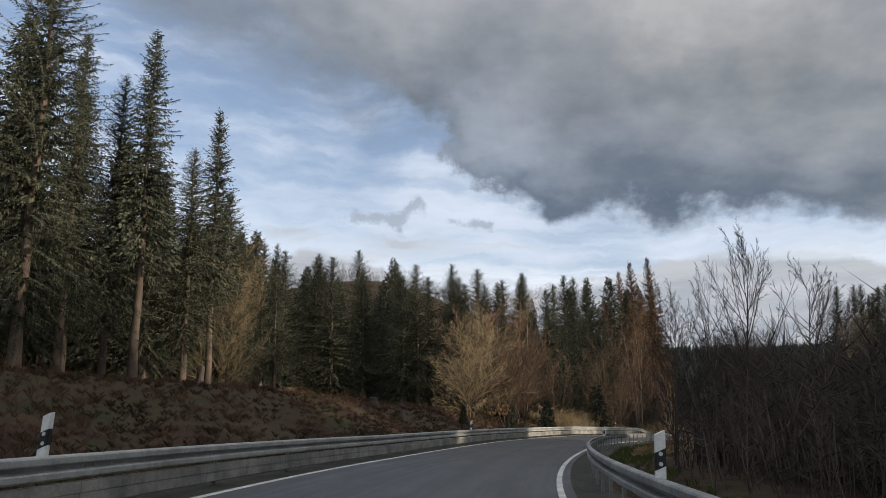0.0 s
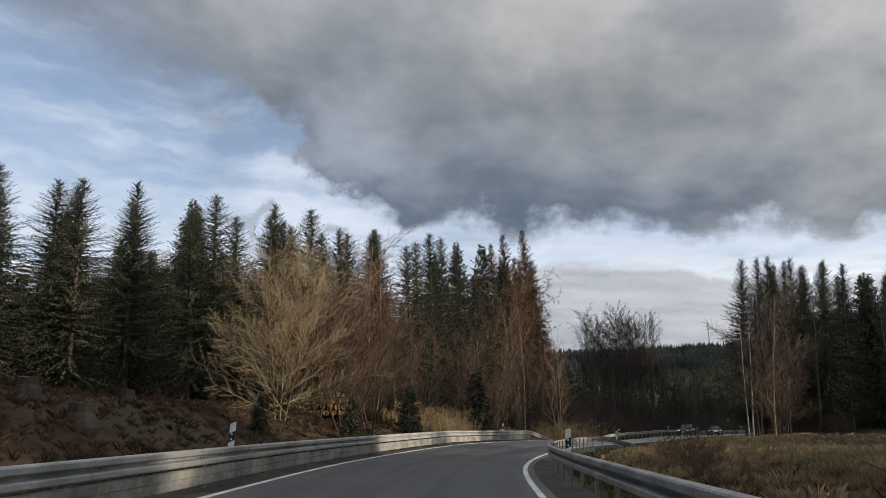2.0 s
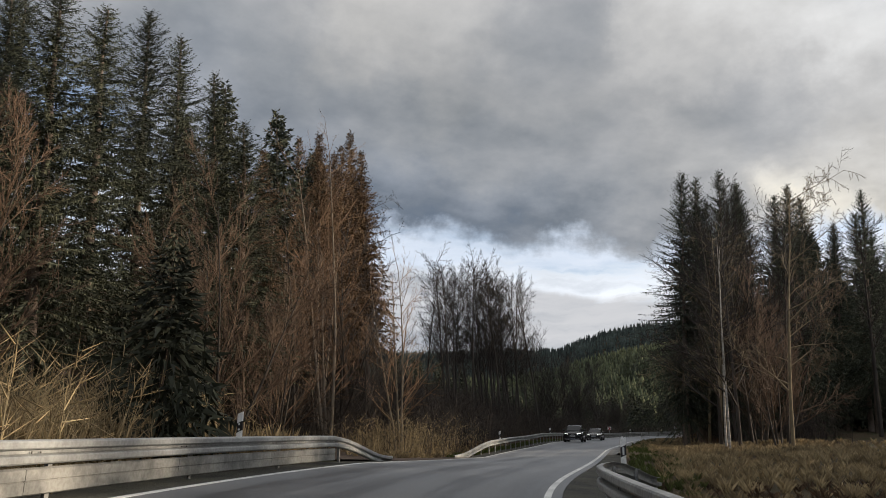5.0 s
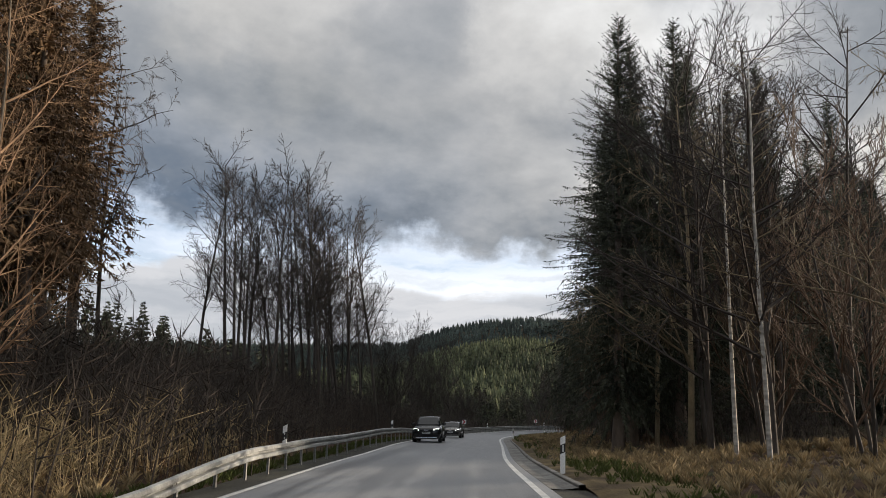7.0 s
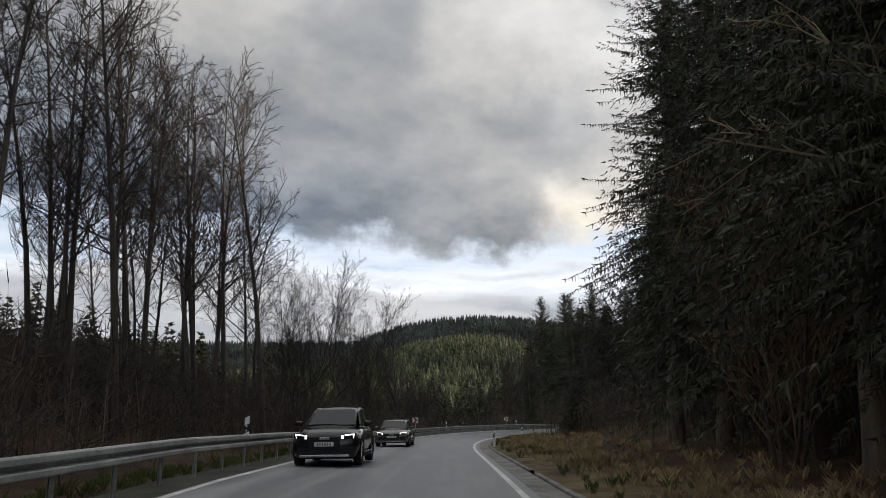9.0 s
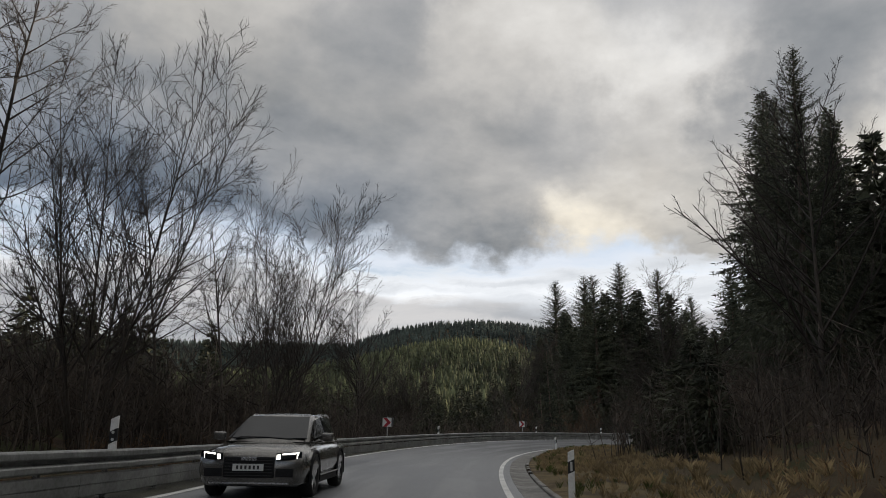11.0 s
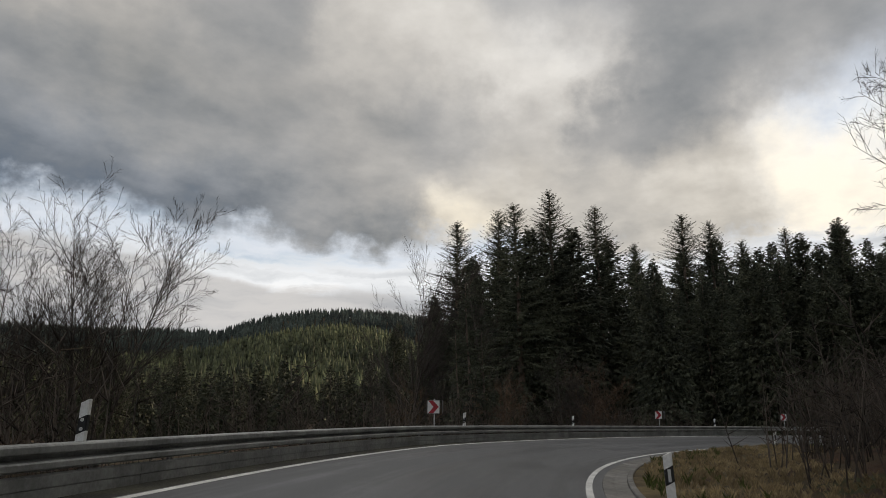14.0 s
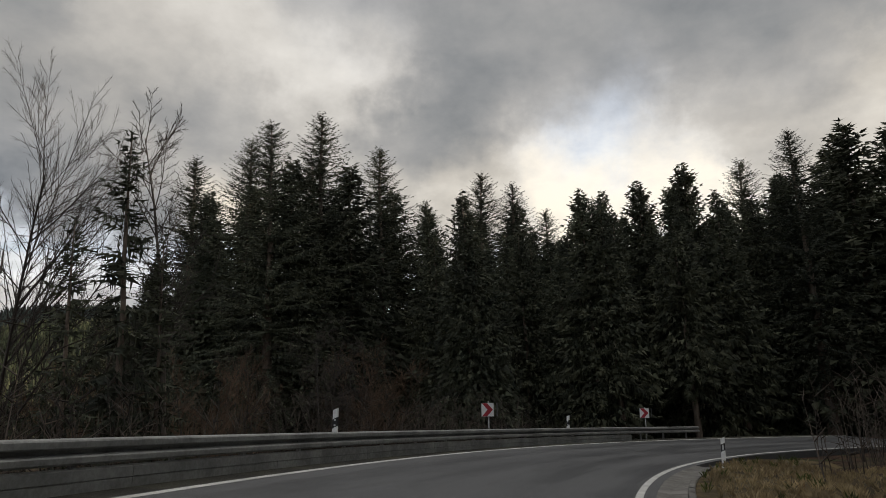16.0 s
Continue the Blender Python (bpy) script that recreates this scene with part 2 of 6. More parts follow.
def asphalt_material():
    m = bpy.data.materials.new("asphalt")
    m.use_nodes = True
    q = Nodes(m.node_tree)
    co = q.n("ShaderNodeNewGeometry").outputs["Position"]
    uv = q.n("ShaderNodeUVMap").outputs[0]            # u: metres across, v: metres along
    sep = q.n("ShaderNodeSeparateXYZ")
    q.put(uv, sep.inputs[0])
    grit = q.noise(co, 55, 4, 0.7)
    patch = q.noise(q.vec("MULTIPLY", uv, (0.42, 0.10, 1)), 1.3, 5, 0.62)
    streak = q.noise(q.vec("MULTIPLY", uv, (3.0, 0.05, 1)), 1.2, 3, 0.55)
    tracks = q.math("SINE", q.math("MULTIPLY", sep.outputs[0], 2 * math.pi / 1.55))
    tone = q.math("ADD", q.math("MULTIPLY", patch, 0.6), q.math("ADD", q.math("MULTIPLY", streak, 0.35), q.math("MULTIPLY", tracks, 0.05)))
    # paler asphalt from about 118 to 196 m along, darker again by 226 m
    pale_run = q.math("MULTIPLY", q.smooth(sep.outputs[1], 92, 118), q.smooth(sep.outputs[1], 196, 226, 1.0, 0.15))
    col = q.mix(q.smooth(tone, 0.3, 0.65), (0.030, 0.032, 0.036), (0.064, 0.066, 0.070))
    paler = q.mix(q.smooth(tone, 0.36, 0.60), (0.098, 0.101, 0.108), (0.240, 0.244, 0.252))
    col = q.mix(pale_run, col, paler)
    col = q.mix(q.smooth(grit, 0.4, 0.75, 0, 0.6), col, q.mix(1.0, col, (1.7, 1.68, 1.62), "MULTIPLY"))
    p = q.n("ShaderNodeBsdfPrincipled")
    q.put(col, p.inputs["Base Color"])
    q.put(q.smooth(tone, 0.36, 0.62, 0.42, 0.72), p.inputs["Roughness"])
    p.inputs["Specular IOR Level"].default_value = 0.45
    bp = q.n("ShaderNodeBump")
    bp.inputs["Strength"].default_value, bp.inputs["Distance"].default_value = 0.35, 0.01
    q.put(grit, bp.inputs["Height"])
    q.put(bp.outputs[0], p.inputs["Normal"])
    q.put(p.outputs[0], q.n("ShaderNodeOutputMaterial").inputs[0])
    return m


def ground_material():
    m = bpy.data.materials.new("forest_and_meadow_floor")
    m.use_nodes = True
    q = Nodes(m.node_tree)
    co = q.n("ShaderNodeNewGeometry").outputs["Position"]
    a = q.noise(co, 0.09, 5, 0.6)
    b = q.noise(co, 0.9, 6, 0.65)
    c = q.noise(co, 14, 5, 0.7)
    litter = q.mix(q.smooth(b, 0.3, 0.7), (0.034, 0.022, 0.016), (0.095, 0.056, 0.036))
    straw = q.mix(q.smooth(c, 0.3, 0.7), (0.060, 0.046, 0.028), (0.12, 0.092, 0.054))
    moss = q.mix(q.smooth(c, 0.3, 0.7), (0.040, 0.044, 0.020), (0.070, 0.074, 0.030))
    col = q.mix(q.smooth(a, 0.46, 0.56), litter, straw)
    col = q.mix(q.smooth(q.noise(co, 0.35, 4, 0.6), 0.54, 0.64), col, moss)
    col = q.mix(q.smooth(c, 0.35, 0.75, 0, 0.6), col, q.mix(1.0, col, (0.5, 0.48, 0.45), "MULTIPLY"))
    p = q.n("ShaderNodeBsdfPrincipled")
    q.put(col, p.inputs["Base Color"])
    p.inputs["Roughness"].default_value = 0.95
    p.inputs["Specular IOR Level"].default_value = 0.2
    bp = q.n("ShaderNodeBump")
    bp.inputs["Strength"].default_value, bp.inputs["Distance"].default_value = 0.8, 0.12
    q.put(q.math("ADD", b, c), bp.inputs["Height"])
    q.put(bp.outputs[0], p.inputs["Normal"])
    q.put(p.outputs[0], q.n("ShaderNodeOutputMaterial").inputs[0])
    return m


def glow_material(name, colour, power):
    m = bpy.data.materials.new(name)
    m.use_nodes = True
    p = m.node_tree.nodes["Principled BSDF"]
    p.inputs["Base Color"].default_value = (*colour, 1)
    p.inputs["Emission Color"].default_value = (*colour, 1)
    p.inputs["Emission Strength"].default_value = power
    return m


M_ASPHALT = asphalt_material()
M_GROUND = ground_material()
M_LINE = material("worn_white_road_paint", (0.66, 0.66, 0.64), 0.6, spread=0.2, scale=1.3, fine=30, bump=0.2, vector="World")
M_SHOULDER = material("dark_shoulder_earth", (0.024, 0.021, 0.017), 0.85, spread=0.45, scale=0.8, fine=18, bump=0.8, tint=(0.036, 0.035, 0.022), vector="World")
M_GRAVEL = material("packed_earth_and_gravel", (0.10, 0.068, 0.048), 0.9, spread=0.3, scale=0.5, fine=22, bump=0.7, vector="World")
M_VERGE = material("brown_mossy_verge", (0.085, 0.060, 0.036), 0.95, spread=0.45, scale=0.7, fine=16, bump=0.8, tint=(0.12, 0.092, 0.046), vector="World", spec=0.2)
M_CONCRETE = material("weathered_gutter_concrete", (0.17, 0.165, 0.155), 0.75, spread=0.3, scale=1.5, fine=26, bump=0.4, per_object=0.18, vector="World")
M_STEEL = material("galvanised_guard_rail_steel", (0.34, 0.345, 0.34), 0.58, metal=0.15, spread=0.16, scale=1.1, fine=14, bump=0.06, vector="World", tint=(0.42, 0.425, 0.415))
M_STEEL_DIRTY = material("dirt_streaked_galvanised_steel", (0.24, 0.24, 0.228), 0.65, metal=0.1, spread=0.3, scale=1.3, fine=16, bump=0.1, vector="World", tint=(0.31, 0.30, 0.275))
# Darker copy of the rail steel; shade on the rail is put into its colour.
M_STEEL_SHADED = material("shade_darkened_guard_rail_steel", (0.25, 0.255, 0.25), 0.5, metal=0.3, spread=0.2, scale=1.1, fine=14, bump=0.08, vector="World", tint=(0.31, 0.315, 0.305))
M_POSTSTEEL = material("weathered_galvanised_post", (0.34, 0.34, 0.33), 0.6, metal=0.5, spread=0.25, scale=3, fine=25, bump=0.1)
M_WHITE = material("white_delineator_plastic", (0.86, 0.86, 0.84), 0.5, spread=0.08, scale=3, fine=20, bump=0.05)
M_BLACK = material("black_delineator_band", (0.016, 0.016, 0.017), 0.5, spread=0.2, scale=5, fine=30, bump=0.05)
M_REFLECT = material("pale_grey_reflector", (0.62, 0.63, 0.62), 0.25, spread=0.06, scale=30, fine=120, bump=0.1)
M_SIGNWHITE = material("white_sign_sheeting", (0.72, 0.72, 0.70), 0.42, spread=0.06, scale=4, fine=40, bump=0.03)
M_SIGNRED = material("deep_red_sign_sheeting", (0.36, 0.018, 0.03), 0.42, spread=0.12, scale=4, fine=40, bump=0.03)
M_SIGNBACK = material("dark_grey_sign_back", (0.07, 0.072, 0.075), 0.6, spread=0.15, scale=4, fine=30, bump=0.05)
M_NEEDLE = material("spruce_needles", (0.050, 0.060, 0.045), 0.75, spread=0.4, scale=0.5, fine=5, bump=0, tint=(0.068, 0.075, 0.050), per_object=0.3, per_island=0.4, spec=0.25)
# Warm sunlight on some spruces is put into this browner needle colour.
M_NEEDLE_BROWN = material("sun_tinted_spruce_needles", (0.105, 0.070, 0.042), 0.8, spread=0.4, scale=0.5, fine=5, bump=0, tint=(0.14, 0.092, 0.052), per_object=0.2, per_island=0.4, spec=0.2)
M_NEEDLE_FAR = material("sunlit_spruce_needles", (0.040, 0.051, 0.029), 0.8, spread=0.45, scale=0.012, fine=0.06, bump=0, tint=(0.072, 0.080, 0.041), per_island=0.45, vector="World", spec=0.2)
# Distance haze over the ridge is put into this bluish needle colour.
M_NEEDLE_RIDGE = material("haze_tinted_spruce_needles", (0.040, 0.054, 0.052), 0.85, spread=0.4, scale=0.012, fine=0.06, bump=0, tint=(0.055, 0.070, 0.062), per_island=0.3, vector="World", spec=0.2)
M_SPRUCEBARK = material("spruce_bark", (0.13, 0.10, 0.078), 0.9, spread=0.35, scale=2.2, fine=16, bump=0.7, per_object=0.25, stretch=(1, 1, 0.3))
M_BARK = material("grey_brown_bare_bark", (0.066, 0.055, 0.046), 0.9, spread=0.35, scale=2.5, fine=18, bump=0.5, per_object=0.25, stretch=(1, 1, 0.3))
M_TWIG = material("tan_bare_twigs", (0.185, 0.142, 0.084), 0.85, spread=0.25, scale=1.0, fine=9, bump=0.2, tint=(0.23, 0.18, 0.105), per_object=0.15)
M_TWIG_DARK = material("dark_bare_twigs", (0.048, 0.038, 0.032), 0.9, spread=0.25, scale=1.0, fine=9, bump=0.2, per_object=0.2)
M_TWIG_RED = material("russet_bare_twigs", (0.118, 0.076, 0.048), 0.88, spread=0.3, scale=0.8, fine=9, bump=0.2, per_object=0.2)
M_BEECHBARK = material("grey_brown_beech_bark", (0.20, 0.165, 0.125), 0.85, spread=0.3, scale=2.2, fine=14, bump=0.4, per_object=0.2, stretch=(1, 1, 0.3))
M_TWIG_BEECH = material("brown_beech_twigs", (0.23, 0.145, 0.085), 0.88, spread=0.3, scale=0.8, fine=9, bump=0.2, per_object=0.2)
M_BIRCH = material("pale_birch_bark", (0.40, 0.37, 0.32), 0.8, spread=0.35, scale=2.5, fine=10, bump=0.4, stretch=(1, 1, 2.5), tint=(0.46, 0.43, 0.38))
M_BRUSH = material("dark_leafless_brush", (0.046, 0.040, 0.035), 0.92, spread=0.4, scale=0.3, fine=4, bump=0, tint=(0.062, 0.050, 0.042), per_island=0.35, vector="World", spec=0.2)
M_STRAW = material("dry_straw_grass", (0.31, 0.235, 0.135), 0.9, spread=0.35, scale=0.4, fine=4, bump=0, tint=(0.36, 0.28, 0.16), per_island=0.35, vector="World", spec=0.2)
M_GREENGRASS = material("short_mossy_grass", (0.085, 0.105, 0.030), 0.9, spread=0.3, scale=0.5, fine=5, bump=0, per_island=0.35, vector="World", spec=0.2)
M_FERN = material("russet_bracken_and_bramble", (0.105, 0.058, 0.034), 0.92, spread=0.4, scale=0.5, fine=5, bump=0, tint=(0.15, 0.088, 0.045), per_island=0.35, vector="World", spec=0.2)
M_HEATH = material("brown_heath_stalks", (0.066, 0.046, 0.031), 0.92, spread=0.4, scale=0.4, fine=5, bump=0, tint=(0.105, 0.066, 0.040), per_island=0.4, vector="World", spec=0.2)
M_CUTWOOD = material("fresh_cut_log_ends", (0.46, 0.28, 0.13), 0.8, spread=0.3, scale=6, fine=30, bump=0.2, per_object=0.25)
M_PAINT = material("black_car_paint", (0.008, 0.009, 0.010), 0.2, metal=0.0, spread=0.1, scale=2, fine=40, bump=0.0, coat=0.5, spec=0.3)
M_PAINT_GREY = material("grey_car_paint", (0.14, 0.135, 0.125), 0.25, metal=0.5, spread=0.1, scale=2, fine=40, bump=0.0, coat=1.0)
M_GLASS = material("dark_tinted_car_glass", (0.010, 0.012, 0.014), 0.06, spread=0.05, scale=2, fine=20, bump=0.0, spec=0.3)
M_TYRE = material("black_rubber", (0.012, 0.012, 0.012), 0.8, spread=0.2, scale=8, fine=40, bump=0.2)
M_CHROME = material("brushed_silver_metal", (0.55, 0.55, 0.56), 0.25, metal=1.0, spread=0.08, scale=6, fine=40, bump=0.02)
M_BLACKPLASTIC = material("black_plastic_trim", (0.012, 0.012, 0.013), 0.6, spread=0.15, scale=6, fine=40, bump=0.05, spec=0.2)
M_HEADLIGHT = glow_material("lit_white_headlight", (1.0, 0.97, 0.9), 1.8)


# ---------------------------------------------------------------- mesh helpers
class Buf:
    """Gathers vertices and faces."""

    def __init__(self):
        self.v, self.f, self.count = [], [], 0

    def add(self, verts, faces):
        verts = np.asarray(verts, float).reshape(-1, 3)
        self.v.append(verts)
        k = self.count
        self.f.extend([tuple(i + k for i in face) for face in faces])
        self.count += len(verts)

    def mesh(self, name, mats, smooth=False):
        me = bpy.data.meshes.new(name)
        me.from_pydata(np.concatenate(self.v).tolist() if self.v else [], [], self.f)
        for m in mats if isinstance(mats, (list, tuple)) else [mats]:
            me.materials.append(m)
        if smooth:
            me.polygons.foreach_set("use_smooth", [True] * len(me.polygons))
        me.update()
        return me


def fast_mesh(name, verts, faces, mat):
    """A mesh from arrays: verts (n, 3), faces (m, 3) or (m, 4)."""
    me = bpy.data.meshes.new(name)
    k = faces.shape[1]
    me.vertices.add(len(verts))
    me.vertices.foreach_set("co", np.asarray(verts, np.float32).ravel())
    me.loops.add(faces.size)
    me.loops.foreach_set("vertex_index", np.asarray(faces, np.int32).ravel())
    me.polygons.add(len(faces))
    me.polygons.foreach_set("loop_start", np.arange(0, faces.size, k, dtype=np.int32))
    me.materials.append(mat)
    me.update(calc_edges=True)
    return me


def part(name, data, parent, label="", at=None):
    ob = new(name, data)
    ob.parent = parent
    if at is not None:
        ob.matrix_local = at
    if label:
        ob["label"] = label
    return ob


def box_bm(sx, sy, sz, at=(0, 0, 0), bevel=0.0, turn=None):
    bm = bmesh.new()
    bmesh.ops.create_cube(bm, size=1.0)
    bmesh.ops.scale(bm, vec=(sx, sy, sz), verts=bm.verts)
    if bevel:
        bmesh.ops.bevel(bm, geom=bm.edges[:], offset=bevel, segments=2, profile=0.7, affect="EDGES")
    if turn is not None:
        bmesh.ops.transform(bm, matrix=turn, verts=bm.verts)
    bmesh.ops.translate(bm, vec=at, verts=bm.verts)
    return bm


def bm_mesh(name, bm, mat, smooth=False):
    me = bpy.data.meshes.new(name)
    bm.to_mesh(me)
    bm.free()
    me.materials.append(mat)
    if smooth:
        me.polygons.foreach_set("use_smooth", [True] * len(me.polygons))
    return me


def tube(buf, pts, radii, sides=6, cap=False):
    """A tapered tube along pts."""
    pts = [Vector(p) for p in pts]
    ring0 = buf.count
    verts, faces = [], []
    for i, p in enumerate(pts):
        t = (pts[min(i + 1, len(pts) - 1)] - pts[max(i - 1, 0)]).normalized()
        u = t.cross(Vector((0.31, 0.87, 0.13)))
        if u.length < 0.1:
            u = t.cross(Vector((1, 0, 0)))
        u.normalize()
        w = t.cross(u)
        for k in range(sides):
            a = 2 * math.pi * k / sides
            verts.append(p + (u * math.cos(a) + w * math.sin(a)) * radii[i])
    for i in range(len(pts) - 1):
        for k in range(sides):
            a, b = i * sides + k, i * sides + (k + 1) % sides
            faces.append((a, b, b + sides, a + sides))
    if cap:
        faces.append(tuple(range(sides - 1, -1, -1)))
        faces.append(tuple((len(pts) - 1) * sides + k for k in range(sides)))
    buf.add([tuple(v) for v in verts], faces)


# ---------------------------------------------------------------- plan of the road
# Points of the white line on the inner (right-hand) edge, in metres.
PLAN = [(1.1, -45), (1.15, -22), (1.3, 0), (2.15, 13.2), (4.5, 26.7), (7.9, 40.3), (10.6, 50.1), (12.7, 55.6), (15.5, 62.0),
        (18.3, 67.7), (23.0, 76.2), (27.4, 82.4), (33.0, 88.5), (41.4, 98.4), (49.9, 108.6), (59.4, 119.0), (68.8, 129.4),
        (78.3, 139.8), (88.2, 149.4), (98.3, 157.7), (109.0, 164.7), (115.6, 168.0), (121.5, 170.2), (127.5, 171.6),
        (135.2, 172.4), (143, 172.3), (150, 171.1), (157, 168.8), (164, 165), (172, 158), (180, 148)]
WIDTH = 6.1                        # between the edge lines
BANK_S = [0, 22, 49, 77, 95, 112, 122, 131, 150, 160, 172, 186, 213, 239, 300]
BANK_Z = [0.03, 0.03, 0.0, 0.15, 0.33, 0.30, 0.05, -0.13, 0.02, 0.20, 0.22, 0.12, 0.25, 0.45, 0.45]


def smooth_plan():
    k = np.array(PLAN, float)
    out = []
    for i in range(1, len(k) - 2):
        p0, p1, p2, p3 = k[i - 1:i + 3]
        for u in np.arange(24) / 24:
            out.append(0.5 * (2 * p1 + (p2 - p0) * u + (2 * p0 - 5 * p1 + 4 * p2 - p3) * u * u + (3 * p1 - p0 - 3 * p2 + p3) * u ** 3))
    a = np.array(out)
    run = np.r_[0, np.cumsum(np.hypot(*np.diff(a, axis=0).T))]
    s = np.arange(0, run[-1], 1.0)
    x, y = np.interp(s, run, a[:, 0]), np.interp(s, run, a[:, 1])
    for _ in range(3):
        x[4:-4] = np.convolve(x, np.ones(9) / 9, "valid")
        y[4:-4] = np.convolve(y, np.ones(9) / 9, "valid")
    tx, ty = np.gradient(x), np.gradient(y)
    n = np.hypot(tx, ty)
    return s, x, y, tx / n, ty / n


RS, RX, RY, RTX, RTY = smooth_plan()
ROAD_END = float(RS[-1])


def bank(s, d):
    """Height of the road plane at s metres along and d metres to the right of the right-hand line."""
    return np.interp(s, BANK_S, BANK_Z) * np.clip(-np.asarray(d, float) / WIDTH, -0.25, 1.25)


def road(s, d, h=0.0):
    x, y = np.interp(s, RS, RX), np.interp(s, RS, RY)
    tx, ty = np.interp(s, RS, RTX), np.interp(s, RS, RTY)
    return Vector((x + ty * d, y - tx * d, float(bank(s, d)) + h))


def road_turn(s):
    """Degrees about z of the road's direction, from +y."""
    return math.degrees(math.atan2(-np.interp(s, RS, RTX), np.interp(s, RS, RTY)))


def nearest(x, y):
    """Along and across positions of many points."""
    x, y = np.asarray(x, float), np.asarray(y, float)
    best, idx = np.full(x.shape, 1e18), np.zeros(x.shape, int)
    for i in range(0, len(RS), 2):
        q = (x - RX[i]) ** 2 + (y - RY[i]) ** 2
        hit = q < best
        best[hit], idx[hit] = q[hit], i
    dx, dy = x - RX[idx], y - RY[idx]
    return RS[idx] + np.clip(dx * RTX[idx] + dy * RTY[idx], -3, 3), dx * RTY[idx] - dy * RTX[idx], np.sqrt(best)


def ease(v, a, b):
    u = np.clip((np.asarray(v, float) - a) / (b - a), 0, 1)
    return u * u * (3 - 2 * u)


def bump_hill(x, y, cx, cy, h, r1, r2, turn=0.0):
    a = radians(turn)
    u, v = (x - cx) * math.cos(a) + (y - cy) * math.sin(a), -(x - cx) * math.sin(a) + (y - cy) * math.cos(a)
    return h * np.exp(-(u / r1) ** 2 - (v / r2) ** 2)


LEFT_S = [0, 22, 70, 100, 118, 130, 150, 185, 215, 245, 300]
LEFT_H = [3.2, 3.2, 2.6, 1.8, 0.6, 1.4, 3.6, 3.8, 1.2, -2.5, -1.5]
RIGHT_H = [0.6, 0.6, 0.4, 0.2, 0.2, 0.3, 0.6, 1.6, 2.2, 2.0, 2.0]


SPUR_R, RIDGE_R = 1050.0, 2400.0
SPUR_AZ = [-180, 0, 15, 24, 30, 34, 37, 40, 43, 46, 48, 50, 52, 56, 65, 90, 180]
SPUR_EL = [0.5, 1.5, 3.0, 4.0, 4.4, 5.0, 5.9, 6.5, 6.9, 6.7, 6.1, 5.2, 4.4, 3.3, 2.2, 0.5, 0.5]
RIDGE_AZ = [-180, -20, 5, 18, 24, 30, 34.5, 36, 38, 41, 44.5, 48, 51, 56, 65, 90, 180]
RIDGE_EL = [2.0, 4.0, 5.6, 6.3, 6.3, 6.5, 6.5, 7.1, 7.8, 8.3, 8.5, 8.25, 7.9, 7.3, 6.0, 3.0, 2.0]


def ground_z(x, y):
    """Height of the land, in one sheet that reaches the horizon."""
    x, y = np.atleast_1d(np.asarray(x, float)), np.atleast_1d(np.asarray(y, float))
    s, d, far = nearest(x, y)
    z = bank(s, np.clip(d, -9, 3)) - 0.10
    left = np.interp(s, LEFT_S, LEFT_H) * ease(-d, 7.8, np.interp(s, (40, 55, 100, 120), (26, 17, 17, 26)))
    right = np.interp(s, LEFT_S, RIGHT_H) * ease(d, 2.2, 14.0)
    z = z + np.where(d < 0, left, right)
    ditch = -0.22 * np.exp(-((d - 2.6) / 0.9) ** 2) * (s < 110)
    z = z + ditch
    out = ease(far, 10, 60)
    z = z + out * (0.5 * np.sin(x * 0.11 + 1.0) * np.cos(y * 0.09) + 0.25 * np.sin(x * 0.31 + y * 0.23))
    z = z + 0.10 * ease(far, 9, 20) * np.sin(x * 0.9) * np.sin(y * 1.1 + 0.4)
    # valley beyond the last bend, then the wooded hills
    z = z - 4 * np.exp(-((x - 175) / 95) ** 2 - ((y - 330) / 95) ** 2)
    hills = bump_hill(x, y, -40, 345, 62, 95, 110) + bump_hill(x, y, 70, 290, 12, 70, 60)
    # the sunlit spur and the ridge behind it, by direction from the valley
    u, v = x - 90.0, y - 140.0
    r, az = np.hypot(u, v), np.degrees(np.arctan2(u, v))
    spur = np.tan(np.radians(np.interp(az, SPUR_AZ, SPUR_EL))) * SPUR_R - 18
    back = np.tan(np.radians(np.interp(az, RIDGE_AZ, RIDGE_EL))) * RIDGE_R - 24
    hills = hills + spur * np.exp(-((r - SPUR_R) / np.where(r < SPUR_R, 330, 420)) ** 2) + back * np.exp(-((r - RIDGE_R) / np.where(r < RIDGE_R, 480, 900)) ** 2)
    return z + hills * ease(far, 60, 160)


def gz(x, y):
    return float(ground_z([x], [y])[0])


# ---------------------------------------------------------------- ground sheet
def spaced(lo, hi, step, far):
    mid = np.arange(lo, hi, step)
    grow = [step]
    while sum(grow) < far:
        grow.append(grow[-1] * 1.065)
    run = np.cumsum(grow)
    return np.r_[lo - run[::-1], mid, mid[-1] + run]


def build_ground():
    xs, ys = spaced(-45, 225, 1.5, 3600), spaced(-30, 225, 1.5, 3600)
    gx, gy = np.meshgrid(xs, ys)
    z = ground_z(gx.ravel(), gy.ravel())
    verts = np.stack([gx.ravel(), gy.ravel(), z], 1)
    nx, ny = len(xs), len(ys)
    i = (np.arange(ny - 1)[:, None] * nx + np.arange(nx - 1)[None]).ravel()
    faces = np.stack([i, i + 1, i + 1 + nx, i + nx], 1)
    me = fast_mesh("ground", verts, faces, M_GROUND)
    me.polygons.foreach_set("use_smooth", [True] * len(me.polygons))
    tagged(new("ground", me), "brown leaf litter, dry grass and moss over rolling land", "ground", kind="structure")


build_ground()


